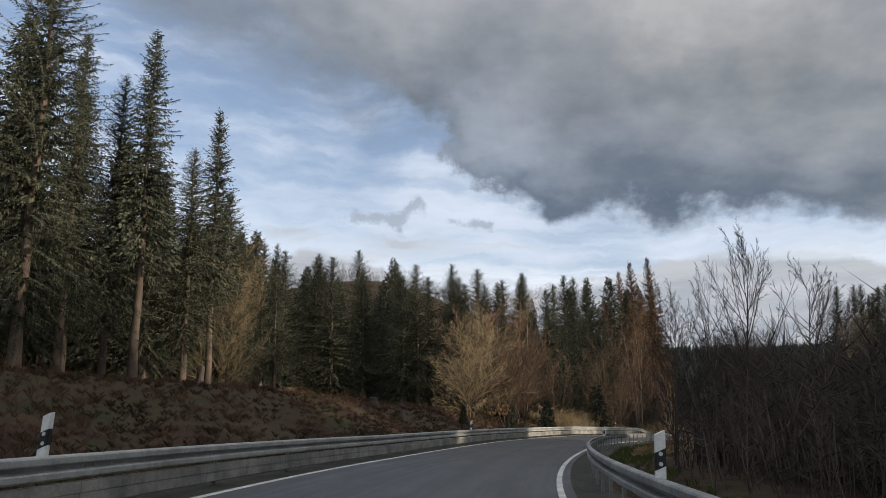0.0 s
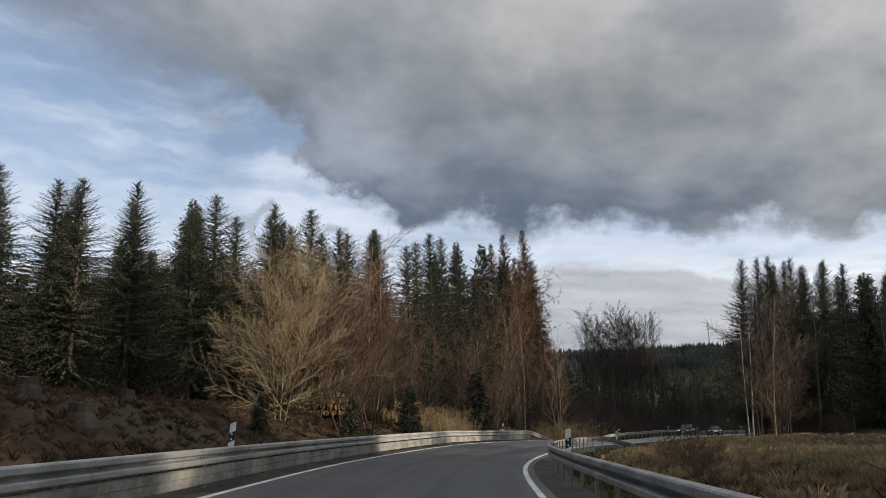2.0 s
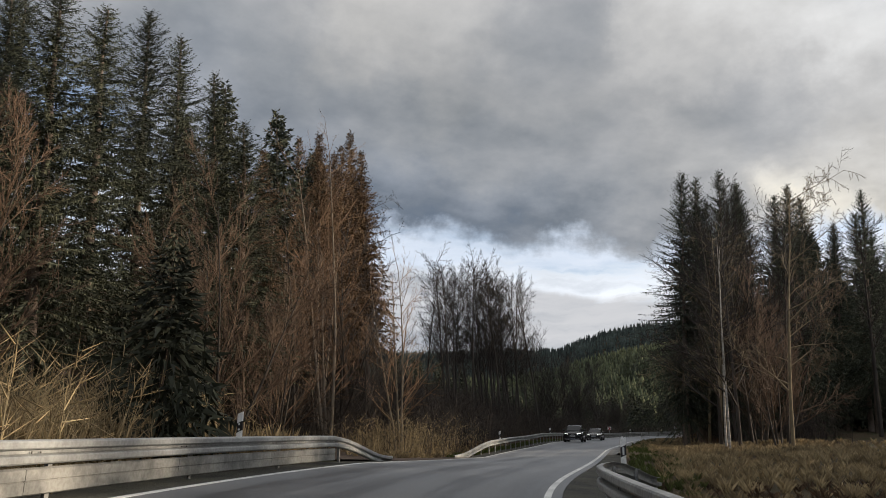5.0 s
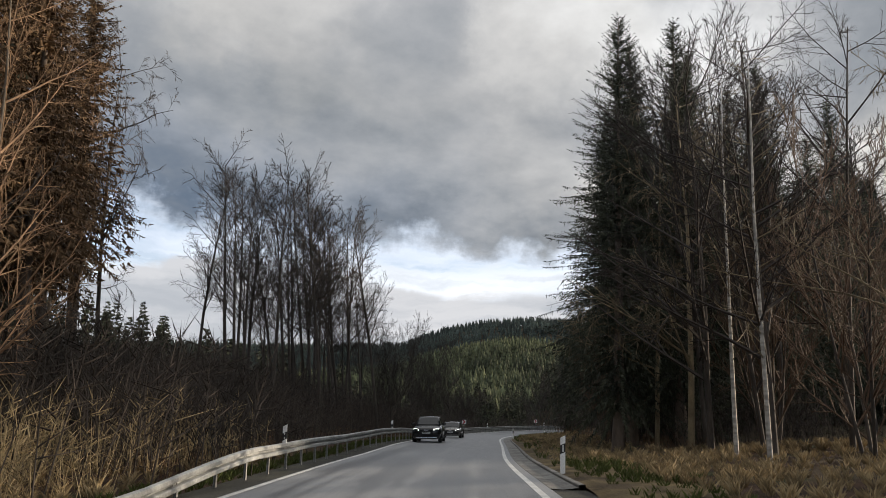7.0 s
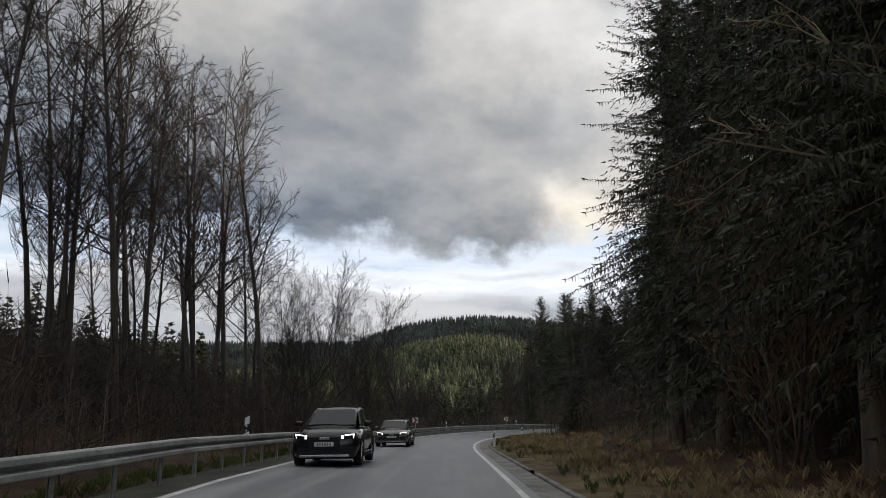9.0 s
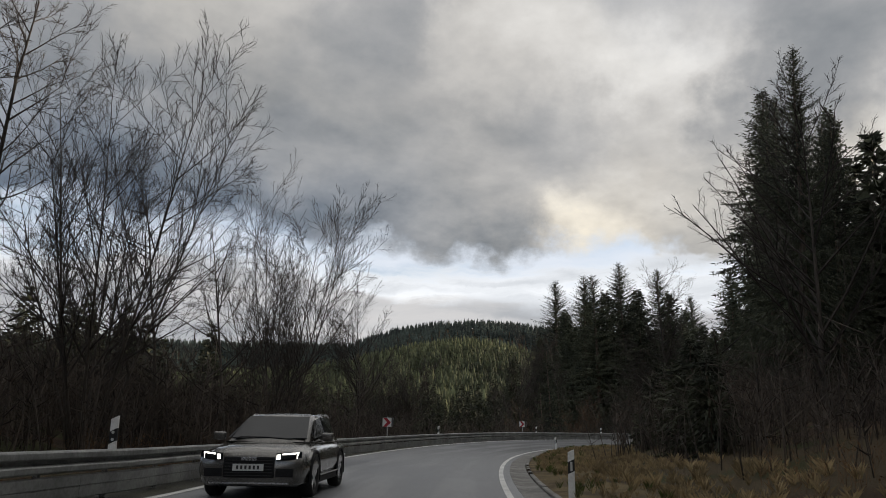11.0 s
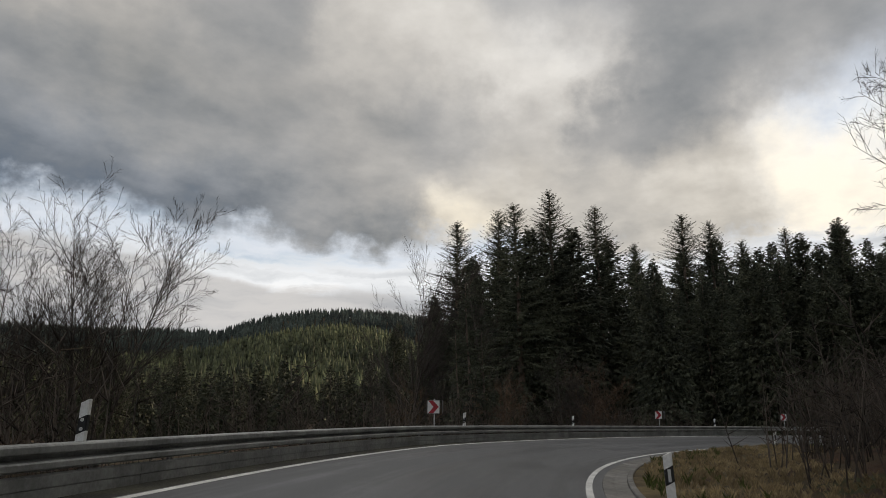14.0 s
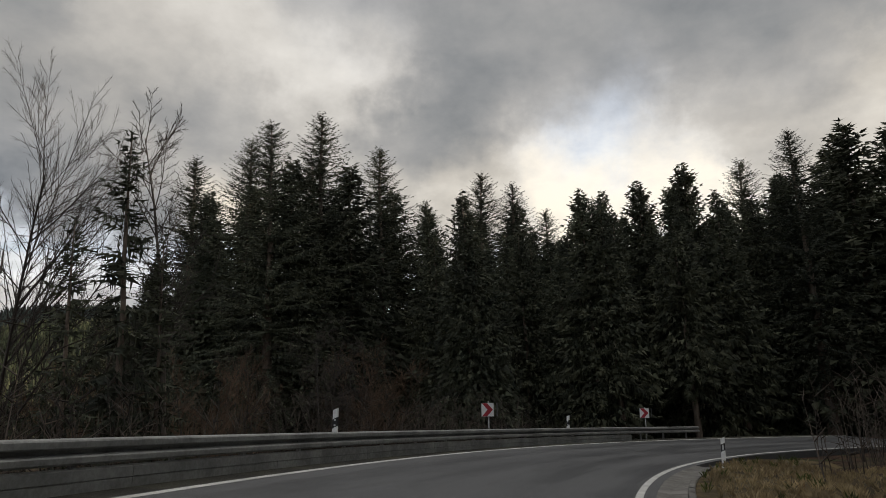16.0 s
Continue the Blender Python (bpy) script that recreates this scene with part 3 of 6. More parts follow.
def ribbon(name, mat, sections, s0, s1, step=1.0, smooth=False, closed=False, ends=False, sink=lambda s: 0.0):
    """Sweeps a cross-section of (d, h) points along the road; uv holds metres across and along."""
    ss = np.arange(s0, s1 + 1e-6, step)
    n = len(sections)
    verts, uvs = [], []
    for s in ss:
        for d, h in sections:
            verts.append(road(s, d, h - sink(s)))
            uvs.append((d, s))
    faces = []
    for i in range(len(ss) - 1):
        for k in range(n if closed else n - 1):
            a, b = i * n + k, i * n + (k + 1) % n
            faces.append((a, b, b + n, a + n))
    if ends and closed:
        faces.append(tuple(range(n)))
        faces.append(tuple((len(ss) - 1) * n + k for k in range(n - 1, -1, -1)))
    me = bpy.data.meshes.new(name)
    me.from_pydata([tuple(v) for v in verts], [], faces)
    me.materials.append(mat)
    layer = me.uv_layers.new(name="across_along")
    for loop in me.loops:
        layer.data[loop.index].uv = uvs[loop.vertex_index]
    if smooth:
        me.polygons.foreach_set("use_smooth", [True] * len(me.polygons))
    me.update()
    return me


def build_road():
    e = 0.28
    tagged(new("road", ribbon("road", M_ASPHALT, [(e, -0.3), (e, 0.0), (-WIDTH / 2, 0.015), (-WIDTH - 0.13, 0.0), (-WIDTH - 0.13, -0.3)], 0, ROAD_END)),
           "damp grey asphalt country road without a centre line", "road", kind="structure")
    for name, d in (("edge_line_inner", 0.0), ("edge_line_outer", -WIDTH)):
        tagged(new(name, ribbon(name, M_LINE, [(d + 0.07, 0.0), (d + 0.068, 0.006), (d - 0.068, 0.006), (d - 0.07, 0.0)], 0, ROAD_END)),
               "worn white painted edge line on the asphalt", "road marking", kind="structure")
    tagged(new("verge_outer", ribbon("verge_outer", M_SHOULDER, [(-WIDTH - 0.11, -0.02), (-WIDTH - 0.7, -0.035), (-WIDTH - 1.3, -0.04), (-WIDTH - 2.4, -0.35)], 0, ROAD_END)),
           "dark bare earth verge under the guard rail", "verge", kind="structure")
    tagged(new("verge_inner", ribbon("verge_inner", M_SHOULDER, [(e - 0.02, -0.02), (0.7, -0.04), (1.1, -0.05), (1.9, -0.35)], 0, 133.02)),
           "dark earth verge beside the inner road edge", "verge", kind="structure")
    tagged(new("verge_grass", ribbon("verge_grass", M_VERGE, [(0.985, 0.02), (1.3, 0.06), (2.4, 0.07), (3.6, 0.02), (4.6, -0.4)], 128, 270, sink=lambda s: 0.35 * (1 - float(ease(s, 128, 132.8))))),
           "brown mossy strip of ground behind the kerb", "verge", kind="structure")
    # mouth of the forest track
    s0, s1 = 117.5, 130.5
    verts, faces, n = [], [], 9
    for i, s in enumerate(np.linspace(s0, s1, 14)):
        for k in range(n):
            d = -WIDTH - e + 0.03 - k * 1.9
            p = road(s + 0.25 * k * (s - 124) / 6, d)
            z = gz(p.x, p.y) if k > 2 else p.z - 0.015
            verts.append((p.x, p.y, max(z + 0.06, p.z - 0.05) if k > 2 else z))
    for i in range(13):
        for k in range(n - 1):
            a = i * n + k
            faces.append((a, a + 1, a + 1 + n, a + n))
    me = bpy.data.meshes.new("forest_track")
    me.from_pydata(verts, [], faces)
    me.materials.append(M_GRAVEL)
    tagged(new("forest_track", me), "reddish brown earth track that joins the road", "track", kind="structure")
    # gutter of concrete slabs with a low kerb along the inner edge
    gutter = tagged(new("gutter"), "grey concrete gutter strip with low kerb stones beside the edge line", "gutter", kind="structure")
    s = 133.0
    while s < 264:
        cx = road(s + 0.5, 0.5)
        slab = ribbon("gutter_slab", M_CONCRETE, [(0.285, -0.2), (0.285, 0.002), (0.55, -0.022), (0.84, 0.004), (0.84, -0.2)], s, s + 0.985, 0.4925)
        part("gutter_slab", slab, gutter)
        if random.random() < 0.93:
            lift = random.uniform(-0.008, 0.008)
            kerb = ribbon("kerb_stone", M_CONCRETE, [(0.85, -0.2), (0.85, 0.045 + lift), (0.87, 0.062 + lift), (0.97, 0.062 + lift), (0.99, 0.045 + lift), (0.99, -0.2)], s + 0.01, s + 0.975, 0.4825)
            part("kerb_stone", kerb, gutter)
        s += 1.0


build_road()


# ---------------------------------------------------------------- guard rails
W_BEAM = [(0.0, 0.432), (0.080, 0.450), (0.095, 0.470), (0.095, 0.536), (0.080, 0.556), (-0.015, 0.580), (-0.015, 0.622), (0.080, 0.644), (0.095, 0.660), (0.095, 0.732), (0.080, 0.752), (0.0, 0.765),
          (-0.008, 0.765), (-0.008, 0.758), (0.072, 0.742), (0.086, 0.728), (0.086, 0.668), (0.072, 0.654), (-0.024, 0.632), (-0.024, 0.570), (0.072, 0.546), (0.086, 0.535), (0.086, 0.475), (0.072, 0.460), (-0.008, 0.443)]
SKIRT = [(0.02, 0.04), (0.060, 0.06), (0.060, 0.215), (0.040, 0.227), (0.066, 0.240), (0.066, 0.375), (0.02, 0.402), (0.012, 0.395), (0.052, 0.365), (0.048, 0.07), (0.012, 0.04)]


def sweep_piece(name, mat, profile, s0, s1, d, face, drop, shift):
    """A piece of rail from s0 to s1. face: +1 if it faces to the right; drop, shift: lowering and sideways flare by s."""
    ss = np.linspace(s0, s1, 5)
    n = len(profile)
    verts, faces = [], []
    for s in ss:
        for o, h in profile:
            verts.append(tuple(road(s, d + shift(s) + face * o, h - drop(s))))
    for i in range(len(ss) - 1):
        for k in range(n):
            a, b = i * n + k, i * n + (k + 1) % n
            faces.append((a, b, b + n, a + n) if face > 0 else (a, a + n, b + n, b))
    faces.append(tuple(range(n)))
    faces.append(tuple((len(ss) - 1) * n + k for k in range(n - 1, -1, -1)))
    me = bpy.data.meshes.new(name)
    me.from_pydata(verts, [], faces)
    me.materials.append(mat)
    return me


def post_mesh():
    bm = bmesh.new()
    out = [(-0.05, -0.03), (0.05, -0.03), (0.05, -0.022), (0.006, -0.022), (0.006, 0.022), (0.05, 0.022), (0.05, 0.03), (-0.05, 0.03), (-0.05, 0.022), (-0.006, 0.022), (-0.006, -0.022), (-0.05, -0.022)]
    lo = [bm.verts.new((x, y, -0.5)) for x, y in out]
    hi = [bm.verts.new((x, y, 0.70)) for x, y in out]
    for i in range(len(out)):
        j = (i + 1) % len(out)
        bm.faces.new((lo[i], lo[j], hi[j], hi[i]))
    bm.faces.new(hi)
    return bm_mesh("post", bm, M_POSTSTEEL)


POST = post_mesh()


def bolt_mesh():
    bm = bmesh.new()
    bmesh.ops.create_cone(bm, cap_ends=True, segments=8, radius1=0.018, radius2=0.012, depth=0.014)
    return bm_mesh("bolt", bm, M_STEEL_DIRTY)


BOLT = bolt_mesh()


def guard_rail(label, s0, s1, d, face, skirts=(), post_step=2.0, drop=lambda s: 0.0, shift=lambda s: 0.0, post_from=None, post_to=None, steel=None):
    rail = tagged(new("guard_rail"), label, "guard rail")
    s = s0
    while s < s1 - 0.5:
        e = min(s + 4.0, s1)
        # beams from 172 m on take the steel coloured darker for shade
        part("beam", sweep_piece("beam", steel or (M_STEEL if s < 172 else M_STEEL_SHADED), W_BEAM, s, e, d, face, drop, shift), rail)
        for k, h in ((0.12, 0.596), (0.30, 0.596)):
            if s + k < e:
                p = road(s + k, d + shift(s + k) + face * 0.02, h - drop(s + k))
                m = Matrix.Translation(p) @ pose(0, 0, 0, 0, 0, road_turn(s)) @ pose(0, 0, 0, 0, 90 * face, 0)
                part("bolt", BOLT, rail, at=m)
        s += 4.0
    for a, b in skirts:
        s = a
        while s < b - 0.5:
            part("underrun_plate", sweep_piece("underrun_plate", M_STEEL_DIRTY if s < 172 else M_STEEL_SHADED, SKIRT, s, min(s + 3.99, b), d, face, drop, shift), rail, "flat lower plate of dirty galvanised steel")
            s += 4.0
    s = s0 + 0.6 if post_from is None else post_from
    while s < (s1 if post_to is None else post_to):
        p = road(s, d + shift(s) - face * 0.065, -drop(s) * 0.9)
        part("post", POST, rail, at=Matrix.Translation(p) @ pose(0, 0, 0, 0, 0, road_turn(s) + 90))
        s += post_step
    return rail


RAIL_D = -WIDTH - 0.85
guard_rail("galvanised steel guard rail with a lower plate and a ramped end", 0, 118.5, RAIL_D, 1, skirts=((0, 112),), post_step=4.0,
           drop=lambda s: 0.64 * float(ease(s, 111.5, 118.5)), shift=lambda s: -0.5 * float(ease(s, 111, 118.5)), post_to=116)
guard_rail("galvanised steel guard rail that climbs from a ramped end", 128.5, 282, RAIL_D, 1, skirts=((176, 276),), post_step=2.0,
           drop=lambda s: 0.64 * (1 - float(ease(s, 128.5, 138))) - 0.06 * float(ease(s, 138, 145)) * (1 - float(ease(s, 168, 178))) + 0.13 * float(ease(s, 180, 206)), shift=lambda s: -0.4 * (1 - float(ease(s, 129, 139))), post_from=133)
guard_rail("galvanised steel guard rail on posts along the inner edge", 0, 109.5, 0.85, -1, post_step=2.0,
           drop=lambda s: 0.50 * float(ease(s, 105.0, 109.5)), shift=lambda s: 1.7 * float(ease(s, 101.5, 110.5)) ** 1.3, post_to=108, steel=M_STEEL_SHADED)


# ---------------------------------------------------------------- delineator posts and signs
def slanted(w, t, z0, z1, slope, mat, name, grow=0.0):
    """A rounded wedge-shaped slice of a delineator: lower and upper faces slope alike."""
    bm = bmesh.new()
    out = [(-w / 2 - grow, -t / 2 - grow), (w / 2 + grow, -t / 2 - grow), (w / 2 + grow, t / 4), (w / 4, t / 2 + grow), (-w / 4, t / 2 + grow), (-w / 2 - grow, t / 4)]
    lo = [bm.verts.new((x, y, z0 + slope * x / w if z0 > 0.01 else z0)) for x, y in out]
    hi = [bm.verts.new((x, y, z1 + slope * x / w)) for x, y in out]
    for i in range(6):
        j = (i + 1) % 6
        bm.faces.new((lo[i], lo[j], hi[j], hi[i]))
    bm.faces.new(hi)
    bm.faces.new(lo[::-1])
    bmesh.ops.bevel(bm, geom=[e for e in bm.edges if abs(e.verts[0].co.z - e.verts[1].co.z) > 0.1], offset=0.012, segments=2, affect="EDGES")
    return bm_mesh(name, bm, mat)


def disc_mesh(r, name, mat):
    bm = bmesh.new()
    bmesh.ops.create_cone(bm, cap_ends=True, segments=16, radius1=r, radius2=r * 0.9, depth=0.008)
    bmesh.ops.rotate(bm, matrix=Matrix.Rotation(radians(90), 3, "X"), verts=bm.verts)
    return bm_mesh(name, bm, mat)


def delineator(tall, dots, label):
    """Tall ones stand in the verge, short ones are clamped on top of the rail."""
    ob = tagged(new("delineator_post"), label, "delineator post", "roadside delineator posts")
    h = 1.02 if tall else 0.54
    b0, b1 = (0.62, 0.84) if tall else (0.12, 0.33)
    part("body", slanted(0.125, 0.10, 0.0, b0, 0.06, M_WHITE, "body"), ob)
    part("band", slanted(0.125, 0.10, b0, b1, 0.06, M_BLACK, "band", 0.001), ob, "slanted black band")
    part("head", slanted(0.125, 0.10, b1, h, 0.06, M_WHITE, "head"), ob)
    if dots:
        for z in (b0 + 0.05, b1 - 0.04):
            part("reflector", disc_mesh(0.026, "reflector", M_REFLECT), ob, "round pale reflector", pose(0, -0.056, z))
    else:
        part("reflector", bm_mesh("reflector", box_bm(0.042, 0.008, 0.17, bevel=0.002), M_REFLECT), ob, "upright pale reflector", pose(0, -0.056, (b0 + b1) / 2))
    return ob


tall_post = delineator(True, False, "white plastic delineator post with black band in the grassy verge")
short_post = delineator(False, True, "white delineator with black band clamped on the guard rail")
for i, (s, d) in enumerate([(108.2, 1.6), (137.0, 1.05), (187.0, 1.15), (224.0, 0.98), (263.5, 1.2)]):
    p = road(s, d, 0.16 if s < 110 else -0.08)
    m = Matrix.Translation(p) @ pose(0, 0, 0, random.uniform(-2, 2), random.uniform(-3, 3), road_turn(s) + random.uniform(-6, 6))
    if i == 0:
        tall_post.matrix_world = m
    else:
        copy_thing(tall_post, m)
ON_RAIL = [(s, RAIL_D - 0.02, 0.75 - 0.13 * float(ease(s, 180, 206))) for s in (31.2, 66.0, 106.5, 140.6, 165.0, 185.1, 222.6, 243.0, 254.5, 270.6)] + [(31.2, 0.87, 0.75), (66.6, 0.87, 0.72)]
for i, (s, d, h) in enumerate(ON_RAIL):
    p = road(s, d, h)
    m = Matrix.Translation(p) @ pose(0, 0, 0, random.uniform(-1.5, 1.5), random.uniform(-2, 2), road_turn(s) + random.uniform(-5, 5))
    if i == 0:
        short_post.matrix_world = m
    else:
        copy_thing(short_post, m)


def chevron_sign():
    """A square board with an arrow-shaped chevron, and a second board that faces the other way."""
    ob = tagged(new("chevron_sign"), "square white bend sign with a red chevron on a steel post", "road sign", "bend signs along the guard rail")
    part("board", bm_mesh("board", box_bm(0.54, 0.012, 0.54, (0, 0, 1.62), 0.004), M_SIGNWHITE), ob)
    buf = Buf()
    y = -0.010
    pts = [(-0.24, 0.26), (-0.02, 0.26), (0.235, 0.0), (-0.02, -0.26), (-0.24, -0.26), (0.0, 0.0)]
    front = [(x, y, z + 1.62) for x, z in pts]
    back = [(x, y + 0.003, z + 1.62) for x, z in pts]
    faces = [(0, 5, 2, 1), (5, 4, 3, 2)] + [(i, (i + 1) % 6, 6 + (i + 1) % 6, 6 + i) for i in range(6)]
    buf.add(front + back, faces)
    part("chevron", buf.mesh("chevron", M_SIGNRED), ob, "deep red chevron that points to the right")
    rim = bmesh.new()
    for a, b, c, dd in ((0, 0.266, 0.54, 0.012), (0, -0.266, 0.54, 0.012), (0.266, 0, 0.012, 0.54), (-0.266, 0, 0.012, 0.54)):
        t = box_bm(c, 0.02, dd, (a, 0.001, 1.62 + b))
        me = bpy.data.meshes.new("tmp")
        t.to_mesh(me)
        t.free()
        rim.from_mesh(me)
    part("rim", bm_mesh("rim", rim, M_POSTSTEEL), ob)
    second = part("rear_board", bm_mesh("rear_board", box_bm(0.54, 0.012, 0.54, (0, 0, 0), 0.004), M_SIGNBACK), ob, "dark back of a second board",
                  Matrix.Translation((0.31, 0.27, 1.63)) @ pose(0, 0, 0, 0, 0, 104))
    part("clamp", bm_mesh("clamp", box_bm(0.05, 0.03, 0.09, (-0.22, -0.012, 0.18), 0.004), M_POSTSTEEL), second)
    buf = Buf()
    tube(buf, [(0.02, 0.05, -0.6), (0.02, 0.05, 1.95)], [0.03, 0.03], 10, True)
    part("post", buf.mesh("post", M_POSTSTEEL, True), ob)
    return ob


sign = chevron_sign()
for i, (s, d, turn) in enumerate([(215.1, -8.05, 0), (242.0, -7.9, -4), (266.0, -8.1, -4), (279.0, -8.1, 4)]):
    p = road(s, d, -0.28)
    m = Matrix.Translation(p) @ pose(0, 0, 0, 0, 0, road_turn(s) + 10 + turn)
    if i == 0:
        sign.matrix_world = m
    else:
        copy_thing(sign, m)


# ---------------------------------------------------------------- trees
def kites(base, way, length, width, roll, rng):
    """Tapering needle sprays: n bases, directions, lengths and widths."""
    n = len(base)
    way = way / np.linalg.norm(way, axis=1)[:, None]
    ref = np.stack([np.cos(roll), np.sin(roll), np.full(n, 0.35)], 1)
    side = np.cross(way, ref)
    side /= np.maximum(np.linalg.norm(side, axis=1), 1e-6)[:, None]
    tip = base + way * length[:, None]
    v = np.stack([base - side * width[:, None], base + side * width[:, None], tip], 1).reshape(-1, 3)
    return v, np.arange(3 * n).reshape(-1, 3)


def spruce_crown(rng, H, clear, rmax, whorl, spray, ragged=0.25, slim=0.14, shape=0.86, heart=0.5):
    """Whorls of drooping branches that carry side sprays and hanging combs of needles."""
    base, way, ln, wd = [], [], [], []
    z = clear * H
    while z < H - 0.15:
        f = (z - clear * H) / (H * (1 - clear))
        L0 = rmax * (1 - f) ** shape * (0.65 + 0.35 * min(1.0, f * 5 + 0.2)) + 0.10
        small = 0.62 + 0.38 * min(1.0, (1 - f) * 2.2)
        for b in range(rng.integers(5, 8)):
            if rng.random() < ragged * 0.5:
                continue
            az = rng.uniform(0, 2 * math.pi)
            L = L0 * rng.uniform(0.85 - ragged * 1.2, 1.10)
            e0 = math.radians(-24 + 64 * f + rng.uniform(-8, 8))
            sag = 0.36 * (1 - f) + 0.03
            out = np.array([math.cos(az), math.sin(az), 0.0])
            side = np.array([-out[1], out[0], 0.0])
            zz = z + rng.uniform(-0.2, 0.2)
            n = max(1, int(L / (spray * small * 0.50)))
            p = np.array([0, 0, zz])
            for j in range(n):
                u = (j + 0.7) / n
                p = out * (L * u * math.cos(e0)) + np.array([0, 0, zz + L * (u * math.sin(e0) - sag * u * u + 0.16 * u ** 3)])
                k = spray * small * (0.7 + 0.6 * (1 - u)) * rng.uniform(0.75, 1.25)
                for sgn in (-1, 1):
                    w = out * 0.62 + side * sgn * rng.uniform(0.55, 1.0) + np.array([0, 0, rng.uniform(-1.0, -0.25) + 0.75 * f])
                    base.append(p), way.append(w), ln.append(k), wd.append(k * slim)
                if rng.random() < 1.15 * (1 - f):
                    base.append(p), way.append(np.array([rng.uniform(-.25, .25), rng.uniform(-.25, .25), -1.0])), ln.append(k * rng.uniform(0.9, 1.5)), wd.append(k * slim)
            base.append(p), way.append(out + np.array([0, 0, -0.15 + 0.6 * f])), ln.append(spray * small * 0.9), wd.append(spray * small * slim)
        z += whorl * rng.uniform(0.8, 1.2) * (1.0 - 0.45 * f)
    base.append(np.array([0, 0, H - 0.6])), way.append(np.array([0.02, 0, 1.0])), ln.append(0.6), wd.append(0.04)
    # the shaded heart of the crown: broad short sprays close to the stem
    m = int(heart * 1500)
    f0 = rng.uniform(0, 1, m) ** 1.1 * 0.96
    rad = rmax * (1 - f0) ** shape * 0.72 * np.sqrt(rng.uniform(0, 1, m))
    a = rng.uniform(0, 6.28, m)
    hb = np.column_stack([rad * np.cos(a), rad * np.sin(a), (clear + (1 - clear) * f0) * H + 0.3])
    hw = np.column_stack([np.cos(a), np.sin(a), rng.uniform(-1.4, -0.2, m)])
    hl = spray * rng.uniform(0.9, 1.5, m) * (0.35 + 0.65 * (1 - f0))
    base, way = np.concatenate([np.array(base), hb]), np.concatenate([np.array(way), hw])
    ln, wd = np.concatenate([np.array(ln), hl]), np.concatenate([np.array(wd), hl * (slim + (0.08 if spray > 0.3 else 0.01))])
    return kites(base, way, ln, wd, rng.uniform(0, 6.28, len(base)), rng)


def spruce_tree(seed, H, clear, rmax, whorl=0.55, spray=0.62, ragged=0.25, dead=True, label="", slim=0.14, shape=0.86, heart=0.5, needles=None):
    rng = np.random.default_rng(seed)
    v, f = spruce_crown(rng, H, clear, rmax, whorl, spray, ragged, slim, shape, heart)
    ob = tagged(new("spruce"), label or "tall dark green spruce with drooping needled branches", "spruce tree", "spruces beside the road")
    part("crown", fast_mesh("crown", v, f, needles or M_NEEDLE), ob, "dense dark green needles" if needles is None else "needles tinted brown for sunlight")
    buf = Buf()
    r = 0.012 * H
    pts = [(rng.uniform(-.05, .05), rng.uniform(-.05, .05), z) for z in np.linspace(-0.6, H - 0.3, 9)]
    tube(buf, pts, [r * 1.25] + [r * (1 - 0.93 * i / 8) + 0.012 for i in range(1, 9)], 8)
    if dead:
        for _ in range(int(26 * clear * 3)):
            z = rng.uniform(0.08, clear + 0.15) * H
            a, L = rng.uniform(0, 6.28), rng.uniform(0.5, 1.9)
            c, s_ = math.cos(a), math.sin(a)
            tube(buf, [(c * r * .7, s_ * r * .7, z), (c * L * .5, s_ * L * .5, z - 0.1), (c * L, s_ * L, z - rng.uniform(0.1, 0.6))], [0.028, 0.018, 0.008], 3)
    part("trunk", buf.mesh("trunk", M_SPRUCEBARK, True), ob)
    return ob


def spike(buf, p, q, r):
    """The finest twig: three sides that meet in a point."""
    t = (q - p).normalized()
    u = t.cross(Vector((0.31, 0.87, 0.13)))
    u = (u if u.length > 0.1 else t.cross(Vector((1, 0, 0)))).normalized() * r
    w = t.cross(u)
    buf.add([tuple(p + u), tuple(p - u * 0.5 + w * 0.87), tuple(p - u * 0.5 - w * 0.87), tuple(q)], [(0, 1, 3), (1, 2, 3), (2, 0, 3)])


